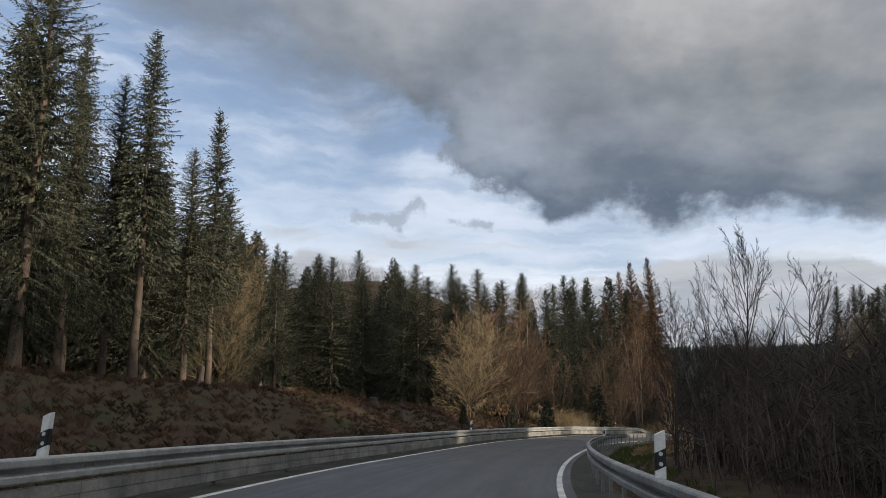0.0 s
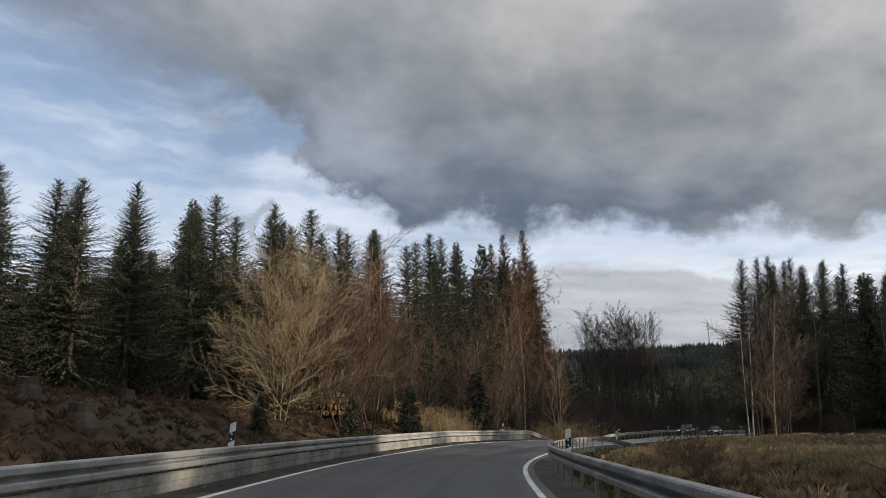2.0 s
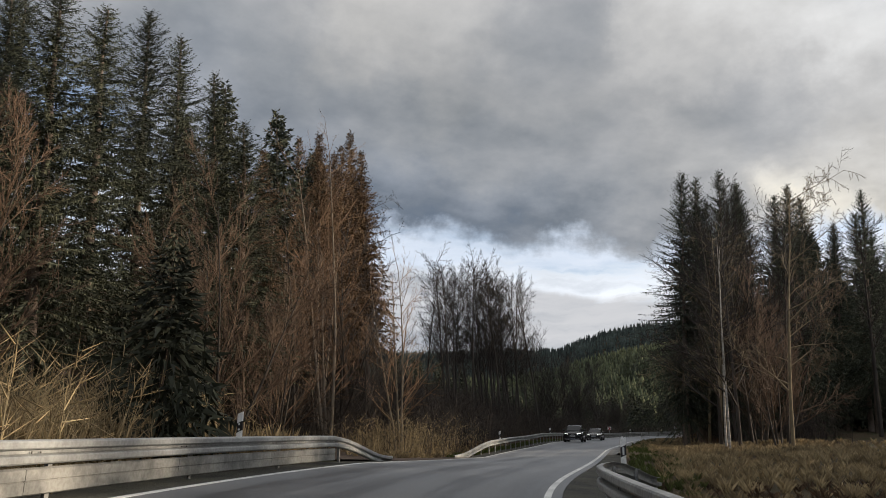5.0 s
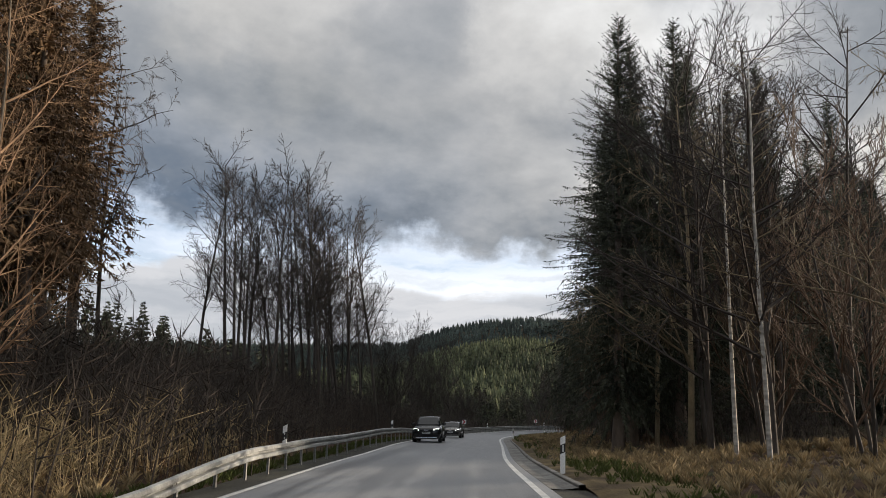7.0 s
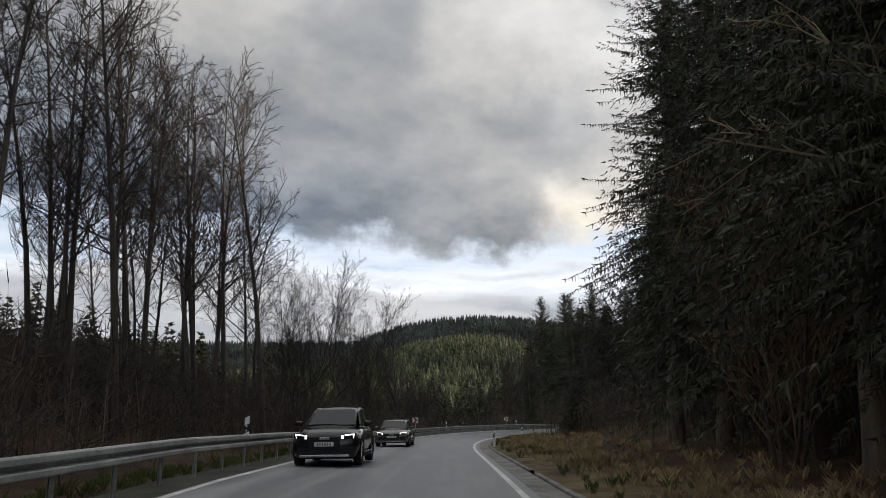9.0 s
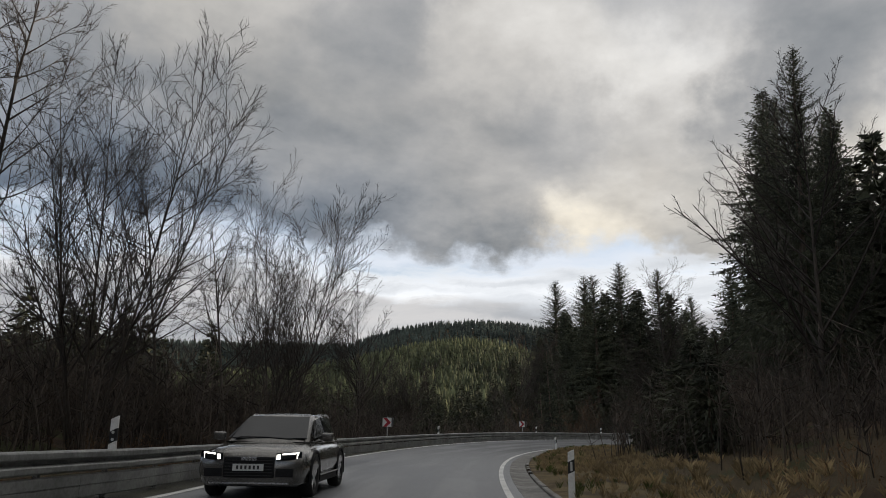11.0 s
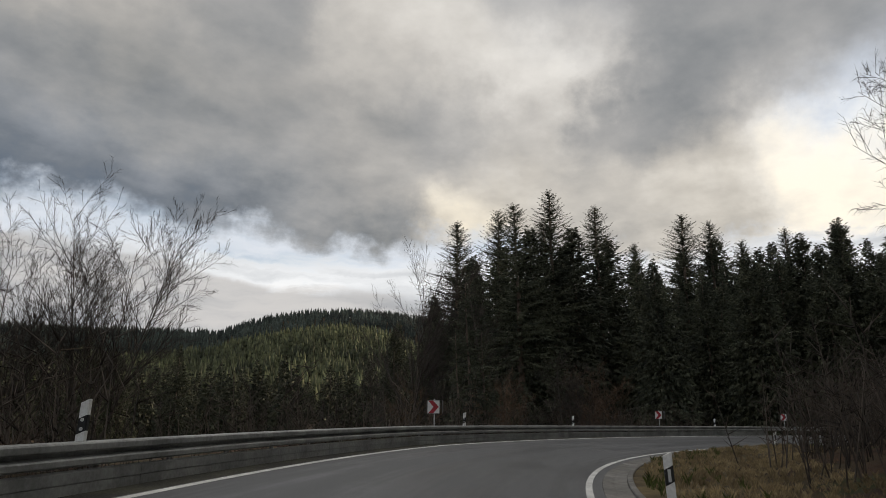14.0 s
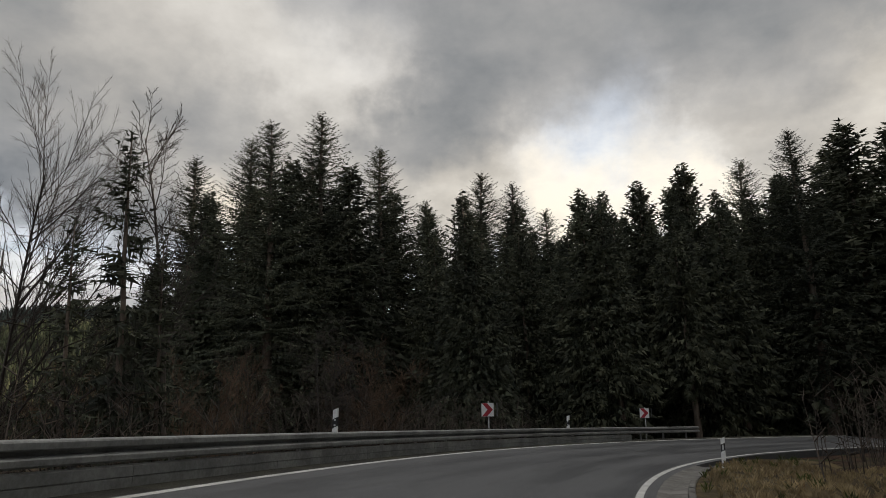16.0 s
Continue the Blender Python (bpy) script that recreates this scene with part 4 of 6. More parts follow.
def grow(buf_limb, buf_twig, rng, p, way, length, radius, level, cfg):
    """Recursive bare branch."""
    nseg = 5 if level == 0 else 4 if level == 1 else 3 if level == 2 else 2
    pts, rad = [p.copy()], [radius]
    d = way.normalized()
    wob = cfg["wobble"] * (0.5 if level == 0 else 1.0)
    for i in range(nseg):
        d = (d + Vector((rng.normal(0, wob), rng.normal(0, wob), rng.normal(0, wob) + cfg["lift"][min(level, 3)]))).normalized()
        pts.append(pts[-1] + d * (length / nseg))
        rad.append(max(cfg["thin"], radius * (1 - (0.75 if level else 0.85) * (i + 1) / nseg)))
    buf = buf_limb if level < cfg["limb_levels"] else buf_twig
    if level == cfg["levels"] and level > 1:
        spike(buf, p, pts[-1], rad[0])
        return
    tube(buf, pts, rad, 7 if level == 0 else 4 if level == 1 else 3)
    if level >= cfg["levels"]:
        return
    lo = cfg["first"] if level == 0 else 0.18
    count = cfg["kids"][level]
    for k in range(count):
        u = lo + (1 - lo) * (k + rng.uniform(0.1, 0.9)) / count
        i = min(int(u * nseg), nseg - 1)
        q = pts[i].lerp(pts[i + 1], u * nseg - i)
        axis = (pts[i + 1] - pts[i]).normalized()
        a = rng.uniform(0, 6.28)
        side = axis.cross(Vector((math.cos(a), math.sin(a), 0.3)))
        if side.length < 0.1:
            side = Vector((1, 0, 0))
        ang = math.radians(cfg["angle"][level] + rng.normal(0, 9))
        nd = axis * math.cos(ang) + side.normalized() * math.sin(ang)
        L = length * cfg["ratio"][level] * (1.0 - cfg["taper"] * u) * rng.uniform(0.7, 1.2)
        r0 = rad[i] * 0.6
        grow(buf_limb, buf_twig, rng, q, nd, max(0.25, L), max(cfg["thin"], min(r0, 0.005 + 0.0095 * L)), level + 1, cfg)


KINDS = {
    # slim forest-edge trees with a high narrow crown
    "alder": dict(levels=3, kids=(28, 9, 8), ratio=(0.29, 0.42, 0.5), angle=(48, 42, 40), lift=(0.02, 0.05, 0.02, 0.0), wobble=0.07, taper=0.45, first=0.36, thin=0.012, limb_levels=1, stems=1),
    # spreading multi-stemmed shrub-like tree
    "thicket": dict(levels=3, kids=(17, 11, 8), ratio=(0.46, 0.42, 0.44), angle=(36, 33, 34), lift=(0.03, 0.04, 0.02, 0.01), wobble=0.06, taper=0.42, first=0.10, thin=0.0085, limb_levels=1, stems=9),
    # vase-shaped tree with long fine rising twigs
    "vase": dict(levels=3, kids=(28, 12, 9), ratio=(0.68, 0.38, 0.45), angle=(43, 36, 36), lift=(0.0, 0.06, 0.05, 0.02), wobble=0.05, taper=0.68, first=0.16, thin=0.008, limb_levels=1, stems=1),
    # round-headed tree whose limbs rise from a short trunk
    "dome": dict(levels=3, kids=(32, 17, 12), ratio=(0.80, 0.40, 0.42), angle=(48, 34, 34), lift=(0.0, 0.07, 0.05, 0.02), wobble=0.03, taper=0.58, first=0.18, thin=0.005, limb_levels=1, stems=1),
    # clump of dark stems that open into a dome
    "clump": dict(levels=3, kids=(20, 11, 8), ratio=(0.40, 0.42, 0.46), angle=(38, 38, 38), lift=(0.03, 0.04, 0.02, 0.01), wobble=0.035, taper=0.4, first=0.25, thin=0.006, limb_levels=1, stems=8),
    # tall beech whose stems part near the ground
    "beech": dict(levels=3, kids=(17, 8, 6), ratio=(0.36, 0.44, 0.48), angle=(46, 40, 38), lift=(0.02, 0.04, 0.0, -0.02), wobble=0.06, taper=0.4, first=0.18, thin=0.007, limb_levels=1, stems=3),
    # round tree whose many boughs leave the stems from near the ground
    "round": dict(levels=3, kids=(38, 15, 9), ratio=(0.60, 0.36, 0.42), angle=(60, 36, 36), lift=(0.0, 0.05, 0.03, 0.01), wobble=0.045, taper=0.5, first=0.08, thin=0.0085, limb_levels=1, stems=3),
    # tree with long level boughs
    "spread": dict(levels=3, kids=(24, 11, 8), ratio=(0.48, 0.40, 0.42), angle=(60, 42, 40), lift=(0.0, 0.05, 0.02, 0.0), wobble=0.07, taper=0.5, first=0.2, thin=0.006, limb_levels=1, stems=1),
    # broad tree with hanging outer twigs
    "weeping": dict(levels=4, kids=(18, 7, 4, 4), ratio=(0.34, 0.45, 0.5, 0.5), angle=(62, 45, 40, 40), lift=(0.0, 0.0, -0.10, -0.22), wobble=0.09, taper=0.3, first=0.2, thin=0.011, limb_levels=1, stems=1),
    # slight larch or birch poles with level branches
    "pole": dict(levels=2, kids=(30, 6), ratio=(0.17, 0.5), angle=(66, 45), lift=(0.02, 0.05, 0.03, 0.0), wobble=0.05, taper=0.6, first=0.25, thin=0.010, limb_levels=1, stems=1),
}


def bare_tree(kind, seed, H, bark, twig, label, r=None, stems=None, dome=False, splay=1.0):
    cfg = KINDS[kind]
    rng = np.random.default_rng(seed)
    limb, fine = Buf(), Buf()
    n = stems or cfg["stems"]
    for i in range(n):
        a = 6.28 * i / n + rng.uniform(-0.4, 0.4)
        lean = 0.0 if n == 1 else rng.uniform(0.05, 0.95) if dome else splay * rng.uniform(0.10, 0.62)
        way = Vector((math.cos(a) * lean + rng.normal(0, 0.03), math.sin(a) * lean + rng.normal(0, 0.03), 1.0))
        L = H * (0.92 if n == 1 else (0.98 - 0.15 * lean) * rng.uniform(0.88, 1.0) if dome else rng.uniform(0.62, 0.95))
        grow(limb, fine, rng, Vector((math.cos(a) * 0.25 * (n > 1), math.sin(a) * 0.25 * (n > 1), -0.4)), way, L, r or (0.0085 * H if n == 1 else 0.0065 * H), 0, cfg)
    ob = tagged(new("bare_tree"), label, "bare tree", "leafless trees beside the road")
    part("trunk", limb.mesh("trunk", bark, True), ob)
    part("crown", fine.mesh("crown", twig), ob, "fine leafless twigs")
    return ob


class Stock:
    """Models built once; the first use stands itself, further ones are copies."""

    def __init__(self):
        self.models, self.used = {}, set()

    def add(self, key, ob, height):
        self.models[key] = (ob, height)

    def stand(self, key, x, y, height, turn=None, wide=1.0, lean=(0, 0), label="", sink=0.0, base=None):
        ob, h0 = self.models[key]
        k = height / h0
        spin = random.uniform(0, 360)
        m = Matrix.Translation((x, y, (gz(x, y) if base is None else base) - sink)) @ pose(0, 0, 0, lean[0], lean[1], spin if turn is None else turn)
        if key in self.used:
            ob = copy_thing(ob, m)
        self.used.add(key)
        s, d, far = nearest([x], [y])
        if far[0] < 48 and key[:4] not in ("vase", "clum", "dome", "thic") and key != "spruce_young":        # edge trees lean a little away from the gap above the road
            out = Vector((x - float(np.interp(s[0], RS, RX)), y - float(np.interp(s[0], RS, RY)), 0.0)).normalized()
            q = m.translation.copy()
            m = Matrix.Translation(q) @ Matrix.Rotation(radians(3.2), 4, Vector((0, 0, 1)).cross(out)) @ Matrix.Translation(-q) @ m
        ob.matrix_basis = m @ Matrix.Diagonal((k * wide, k * wide, k, 1))
        if label:
            ob["label"] = label
        return ob


stock = Stock()
SPRUCE = ["spruce_a", "spruce_b", "spruce_c", "spruce_d"]
NEAR = ["spruce_e", "spruce_f"]
for key, seed, clear, rmax, whorl, spray, ragged, slim in (("spruce_a", 11, 0.10, 5.2, 0.48, 0.54, 0.22, 0.21), ("spruce_b", 12, 0.16, 4.6, 0.48, 0.53, 0.32, 0.21), ("spruce_c", 13, 0.20, 4.8, 0.48, 0.54, 0.36, 0.21), ("spruce_d", 14, 0.06, 5.5, 0.48, 0.56, 0.2, 0.21),
                                                           ("spruce_e", 18, 0.10, 4.7, 0.25, 0.21, 0.26, 0.14), ("spruce_f", 19, 0.18, 4.1, 0.26, 0.21, 0.32, 0.14)):
    stock.add(key, spruce_tree(seed, 22, clear, rmax, whorl, spray, ragged, slim=slim, shape=0.74 if spray > 0.3 else 0.68, heart=0.9 if spray > 0.3 else 2.6), 22)
stock.add("spruce_tall", spruce_tree(15, 26, 0.30, 3.4, 0.34, 0.31, 0.38, slim=0.17, shape=0.7, heart=1.4, label="tall slender spruce with bare lower trunk and ragged crown"), 26)
# its brown needle colour stands for low sun on the crown
stock.add("spruce_brown", spruce_tree(21, 26, 0.24, 4.0, 0.34, 0.31, 0.35, slim=0.17, shape=0.7, heart=1.4, needles=M_NEEDLE_BROWN, label="tall slender spruce with needles tinted brown for sunlight"), 26)
stock.add("spruce_thin", spruce_tree(16, 11, 0.08, 2.3, 0.46, 0.36, 0.50, heart=0.02, label="young thin spruce with sparse branches"), 11)
stock.add("spruce_young", spruce_tree(17, 3.5, 0.03, 1.35, 0.26, 0.30, 0.15, dead=False, label="small bushy young spruce in the grass"), 3.5)
for i in range(3):
    stock.add(f"alder_{i}", bare_tree("alder", 30 + i, 20, M_BARK, M_TWIG_DARK, "tall slim leafless alder with fine dark twigs", r=0.19), 20)
for i in range(2):
    stock.add(f"thicket_{i}", bare_tree("round", 40 + i, 11, M_TWIG, M_TWIG, "rounded many-stemmed leafless tree with tan twigs", splay=0.6), 11)
    stock.add(f"russet_{i}", bare_tree("thicket", 44 + i, 11, M_BARK, M_TWIG_RED, "spreading leafless tree with russet brown twigs", stems=4), 11)
    stock.add(f"vase_{i}", bare_tree("vase", 50 + i, 12, M_BARK, M_TWIG_DARK, "leafless tree with long fine rising twigs"), 12)
    stock.add(f"weeping_{i}", bare_tree("weeping", 60 + i, 17, M_BARK, M_TWIG_DARK, "leafless tree with hanging outer twigs"), 17)
    stock.add(f"pole_{i}", bare_tree("pole", 70 + i, 15, M_BIRCH, M_TWIG, "pale-barked slender leafless birch", r=0.085), 15)
stock.add("clump", bare_tree("clump", 90, 12, M_BARK, M_TWIG_DARK, "clump of leafless alder stems that open into a dome", r=0.058, splay=0.75), 12)
stock.add("pale", bare_tree("weeping", 64, 17, M_TWIG, M_TWIG, "broad leafless tree with pale grey-brown crooked boughs"), 17)
stock.add("dome", bare_tree("dome", 95, 12, M_BARK, M_TWIG_DARK, "round-headed leafless tree with fine rising twigs"), 12)
for i in range(2):
    stock.add(f"beech_{i}", bare_tree("beech", 110 + i, 20, M_BEECHBARK, M_TWIG_BEECH, "tall leafless beech with grey-brown stems and russet twigs", r=0.16, splay=0.35), 20)
for i in range(2):
    stock.add(f"spread_{i}", bare_tree("spread", 92 + i, 15, M_BARK, M_TWIG_DARK, "leafless tree with long level boughs and fine twigs"), 15)


def among(keys):
    return keys[random.randrange(len(keys))]


# first stretch: spruce edge above the outer bank
for x, y, h, key in [(-19.5, 33.5, 25, "spruce_e"), (-20.2, 38.6, 20.5, "spruce_tall"), (-18.4, 40.0, 18.5, "spruce_f"), (-16.4, 39.2, 21.2, "spruce_tall"), (-16.3, 51.7, 21.8, "spruce_tall"), (-22.5, 43.5, 19, "spruce_f"), (-13.6, 60.5, 13.5, "spruce_f")]:
    stock.stand(key, x, y, h)
for x, y, z in [(-5.4, 98.8, 23.0), (2.05, 91.0, 21.2), (12.4, 102.0, 22.4), (20.3, 104.7, 22.7), (18.5, 102.5, 22.5), (-15.8, 95.4, 23.2), (-10.2, 93.7, 23.4), (-22.9, 83.6, 20.0), (12.7, 104.5, 23.1), (22.5, 107.0, 22.0)]:
    stock.stand(among(NEAR), x, y, z - gz(x, y), wide=1.12)
for i in range(42):
    s, d = random.uniform(34, 122), -random.uniform(29, 56)
    p = road(s, d)
    if d > -34 and s > 82:
        continue
    stock.stand(among(SPRUCE), p.x, p.y, random.uniform(17, 22.5), lean=(random.uniform(-1.5, 1.5), random.uniform(-1.5, 1.5)))
for i in range(30):
    x, y = -16 - 2.9 * (i % 10) + random.uniform(-1, 1), 49 + 8.5 * (i // 10) + 0.9 * (i % 10) + random.uniform(-2, 2)
    stock.stand(among(NEAR), x, y, random.uniform(14.0, 17.5) + (2.0 if i % 10 > 5 else 0.0), wide=1.3)
for i in range(10):
    stock.stand(among(NEAR), -25 + 3.3 * i + random.uniform(-1, 1), 84 + 0.45 * i + random.uniform(-3, 3), random.uniform(15.5, 18.5), wide=1.45)
for x, y, h in ((3.5, 85.5, 15.5), (7.6, 88.0, 16.5), (10.8, 91.5, 17.5), (14.8, 96.0, 18.0), (16.5, 100.0, 20.0), (9.0, 97.0, 19.0), (24.0, 105.5, 18.0), (-1.0, 87.0, 16.5), (2.8, 88.5, 17.0), (6.2, 91.0, 17.0), (-4.0, 84.0, 16.0)):
    stock.stand(among(NEAR), x, y, h, wide=1.4)
# tan and russet trees in front of the spruces
for key, x, y, h, w in [("thicket_0", 2.8, 66.2, 9.8, 1.0), ("russet_1", 6.4, 70.0, 10.0, 1.05), ("russet_0", 9.0, 79.5, 12.5, 1.0), ("russet_1", 4.5, 82.0, 13.5, 1.0), ("russet_0", 8.2, 73.5, 10.0, 0.95), ("beech_0", 5.6, 78.5, 15.0, 1.15), ("beech_1", 9.5, 83.0, 15.5, 1.1), ("russet_1", 7.0, 82.5, 9.5, 1.3), ("russet_0", 4.8, 73.0, 10.0, 1.3),
                        ("russet_0", 13.5, 86.0, 11.0, 0.9), ("thicket_1", -16.8, 56.0, 13.5, 0.75), ("pole_0", -21.2, 76.2, 15, 1.0), ("russet_1", 21.5, 97.0, 13.0, 0.9), ("weeping_0", 27.0, 106.5, 15.0, 0.8),
                        ("beech_1", 35.0, 126.0, 21.0, 0.9), ("beech_0", 27.0, 110.0, 18.0, 0.8), ("russet_1", 25.5, 104.0, 12.0, 0.8), ("vase_0", 30.5, 108.5, 13.0, 1.0), ("pole_1", 10.2, 74.8, 4.5, 1.0)]:
    stock.stand(key, x, y, h, wide=w)
for key, x, y, h in [("beech_0", 30.5, 113.5, 20.0), ("beech_1", 29.0, 106.5, 19.0), ("beech_0", 33.2, 106.3, 15.0), ("beech_1", 33.0, 119.0, 19.0), ("weeping_0", 43.2, 138.5, 25.0), ("beech_1", 38.5, 131.0, 19.0)]:
    stock.stand(key, x, y, h, wide=0.75)
for x, y, h in [(41.3, 137.5, 30), (37.6, 136.6, 29), (34.0, 131.5, 26), (27.5, 117.0, 20), (34.0, 118.3, 22), (36.2, 119.6, 22.5), (31.5, 116.0, 21), (35.5, 125.0, 23), (37.8, 126.0, 21)]:
    stock.stand("spruce_brown", x, y, h)
for x, y, h in [(24.0, 112.5, 23), (29.0, 119.0, 24), (33.0, 123.0, 22), (22.0, 117.5, 22)]:
    stock.stand(among(SPRUCE), x, y, h)
for x, y, h in [(18.4, 86.0, 5.6), (6.5, 66.2, 2.4), (2.0, 60.5, 1.6), (11.5, 78.5, 2.6), (20.0, 92.0, 3.2), (10.5, 71.8, 3.4)]:
    stock.stand("spruce_young", x, y, h)
# row of alders beyond the track
for i in range(24):
    u = 0.16 + 0.84 * i / 23
    x, y = 45.5 + 21.5 * u + random.uniform(-1.8, 1.8), 131.5 + 14 * u + random.uniform(-3.0, 3.0)
    stock.stand(f"alder_{i % 3}", x, y, (16.4 + 5.2 * u) * random.uniform(0.92, 1.06), wide=0.85, lean=(random.uniform(-3, 3), random.uniform(-3, 3)))
for key, x, y, h, w in [("clump", 85.1, 160.6, 13.0, 0.8), ("spread_0", 80.9, 156.8, 10.5, 0.8), ("spread_1", 78.6, 157.8, 11.0, 0.9), ("vase_1", 88.4, 165.3, 7.2, 1.0), ("dome", 96.2, 169.4, 9.3, 0.95), ("clump", 107.2, 178.4, 7.6, 0.95), ("clump", 104.6, 178.6, 6.4, 1.0), ("clump", 74.5, 152.5, 12.5, 0.9), ("alder_1", 71.5, 153.0, 14.0, 0.9),
                        ("dome", 138.2, 193.5, 14.0, 0.8), ("alder_1", 142.3, 189.6, 15.6, 0.9), ("alder_0", 69.0, 149.0, 16.0, 0.9), ("spread_1", 92.0, 172.5, 8.0, 1.0)]:
    stock.stand(key, x, y, h, wide=w, turn=0 if h in (13.0, 9.3) and x > 85 else None)
for x, y, h in [(134.8, 186.6, 7.8), (138.6, 188.4, 12.6), (140.6, 188.6, 9.0)]:
    stock.stand("spruce_thin", x, y, h)

for i in range(9):
    stock.stand(f"alder_{i % 3}", random.uniform(58, 68), random.uniform(147, 158), random.uniform(12, 16), wide=0.85, lean=(random.uniform(-3, 3), random.uniform(-3, 3)))

# inner side: spruce and birch clump after the meadow, then the dark wood
for x, y, h in [(64.0, 111.0, 23.3), (65.0, 114.8, 24.3), (61.0, 112.5, 23.5), (67.5, 112.5, 23.0), (70.0, 114.5, 24.0), (77.5, 113.5, 23.0), (72.1, 110.6, 22.7), (84.0, 111.5, 24), (69.0, 117.5, 23), (74.5, 114.0, 23), (76.0, 119.5, 24), (79.5, 124.5, 25), (75.2, 125.2, 26), (72.0, 121.5, 24), (83.0, 129.0, 24), (86.5, 124.0, 23), (80.0, 117.5, 22), (90.0, 119.0, 23), (94.0, 122.0, 24), (101.0, 122.0, 24), (88.0, 115.0, 23)]:
    stock.stand(among(NEAR), x, y, h)
for key, x, y, h, w in [("pole_0", 53.2, 100.7, 15.0, 1.0), ("pole_1", 55.3, 103.0, 15.5, 1.0), ("pale", 59.6, 107.6, 18.5, 0.95), ("spread_1", 57.0, 105.0, 16.5, 1.0), ("vase_1", 62.2, 108.5, 20.0, 0.7), ("spread_0", 55.0, 101.5, 15.5, 1.0), ("vase_0", 59.0, 104.0, 18.0, 0.65), ("russet_0", 66.0, 117.0, 10, 0.9), ("weeping_1", 70.5, 119.0, 15.0, 0.8),
                        ("pale", 62.0, 111.0, 17.5, 0.85), ("alder_0", 68.0, 108.0, 21.0, 0.9), ("alder_2", 79.0, 108.0, 20.0, 1.0), ("vase_0", 98.0, 141.5, 14.0, 1.0), ("clump", 112.2, 157.2, 8.0, 0.9), ("spread_0", 108.5, 154.3, 11.0, 0.9)] + [(k, road(s, d).x, road(s, d).y, h, w) for k, s, d, h, w in (("russet_1", 140.0, 10.5, 13.0, 0.8), ("spread_0", 143.5, 11.5, 17.0, 0.75), ("russet_0", 148.0, 10.5, 14.0, 0.7), ("pale", 136.5, 10.5, 17.0, 0.8))] + [("vase_0", 31.0, 105.6, 8.0, 0.75)]:
    stock.stand(key, x, y, h, wide=w)
for x, y, h in [(124.0, 155.0, 27.5), (128.5, 151.5, 26.0), (131.0, 157.5, 24.0)]:
    stock.stand("spruce_tall" if h > 27 else among(SPRUCE), x, y, h, wide=1.5 if h > 27 else 1.0)
for i in range(26):
    p = road(random.uniform(150, 200), random.uniform(19, 48))
    if 0.342 * p.x + 0.94 * p.y < 121:
        continue
    stock.stand(among(SPRUCE), p.x, p.y, random.uniform(19, 25))
# low crooked shrubs beside the inner rail
for x, y, h in ((13.5, 44.5, 1.7), (14.9, 47.0, 1.5), (16.8, 51.8, 1.4), (19.2, 57.0, 1.3), (12.6, 42.6, 1.2)):
    stock.stand("russet_1", x, y, h, wide=1.2, label="low crooked leafless shrub in the dry grass")
# roadside trees on the inner side of the first bend
for key, x, y, h, w in [("vase_0", 8.1, 25.3, 6.0, 0.72), ("vase_1", 10.7, 25.4, 8.2, 0.75), ("vase_0", 9.9, 27.2, 6.8, 0.6), ("vase_1", 14.0, 27.6, 7.4, 0.8), ("alder_1", 9.0, 28.4, 6.0, 0.9)]:
    stock.stand(key, x, y, h, wide=w)

for i in range(15):
    p = road(199 + 2.0 * i + random.uniform(-0.6, 0.6), random.uniform(6.8, 8.8))
    stock.stand("spruce_young", p.x, p.y, random.uniform(2.8, 4.6), wide=1.15, label="bushy young spruce in the dark roadside thicket")
# the wood round the outside of the last bend
for x, y, z in [(177.4, 202.9, 31.5), (187.8, 201.7, 31.7), (203.5, 196.0, 32.5), (203.0, 190.9, 31.1), (179.6, 213.5, 30.6), (209.9, 182.4, 30.1), (213.2, 176.4, 30.0), (184.0, 224.0, 31.5), (202.4, 165.3, 30.4), (183.6, 162.3, 26.0), (172.0, 205.0, 28.5), (182.5, 207.0, 29.0), (194.8, 199.2, 27.0), (208.0, 188.0, 28.5)]:
    stock.stand(among(NEAR), x, y, z - gz(x, y), wide=1.5)
    stock.stand(among(SPRUCE), x + random.uniform(2.5, 4), y + random.uniform(-2, 2), (z - gz(x, y)) * random.uniform(0.82, 0.93), wide=1.35)
for i in range(72):
    a, r = radians(random.uniform(42, 122)), random.uniform(58, 104)
    x, y = 122 + r * math.sin(a), 171 + r * math.cos(a)
    s, d, far = nearest([x], [y])
    if far[0] < 14 or (d[0] < 0 and x < 168):
        continue
    stock.stand(among(SPRUCE), x, y, random.uniform(19, 25))
for i in range(46):
    x, y = random.uniform(166, 204), random.uniform(160, 190)
    if nearest([x], [y])[2][0] > 9:
        stock.stand(among(SPRUCE), x, y, random.uniform(19, 24) * (0.8 if x < 178 else 1.0))
for i in range(16):
    x, y = 150 + random.uniform(-6, 24), 196 + random.uniform(-4, 12)
    stock.stand(among(["weeping_0", "alder_1", "russet_1"]), x, y, random.uniform(8, 12))

# five extra spruces hidden behind the wood, added to keep sun off the rail
for x, y in ((184.5, 151.5), (188.5, 154.0), (187.0, 158.0), (191.5, 150.5), (191.0, 158.5)):
    stock.stand(among(SPRUCE), x, y, 27, wide=1.6)
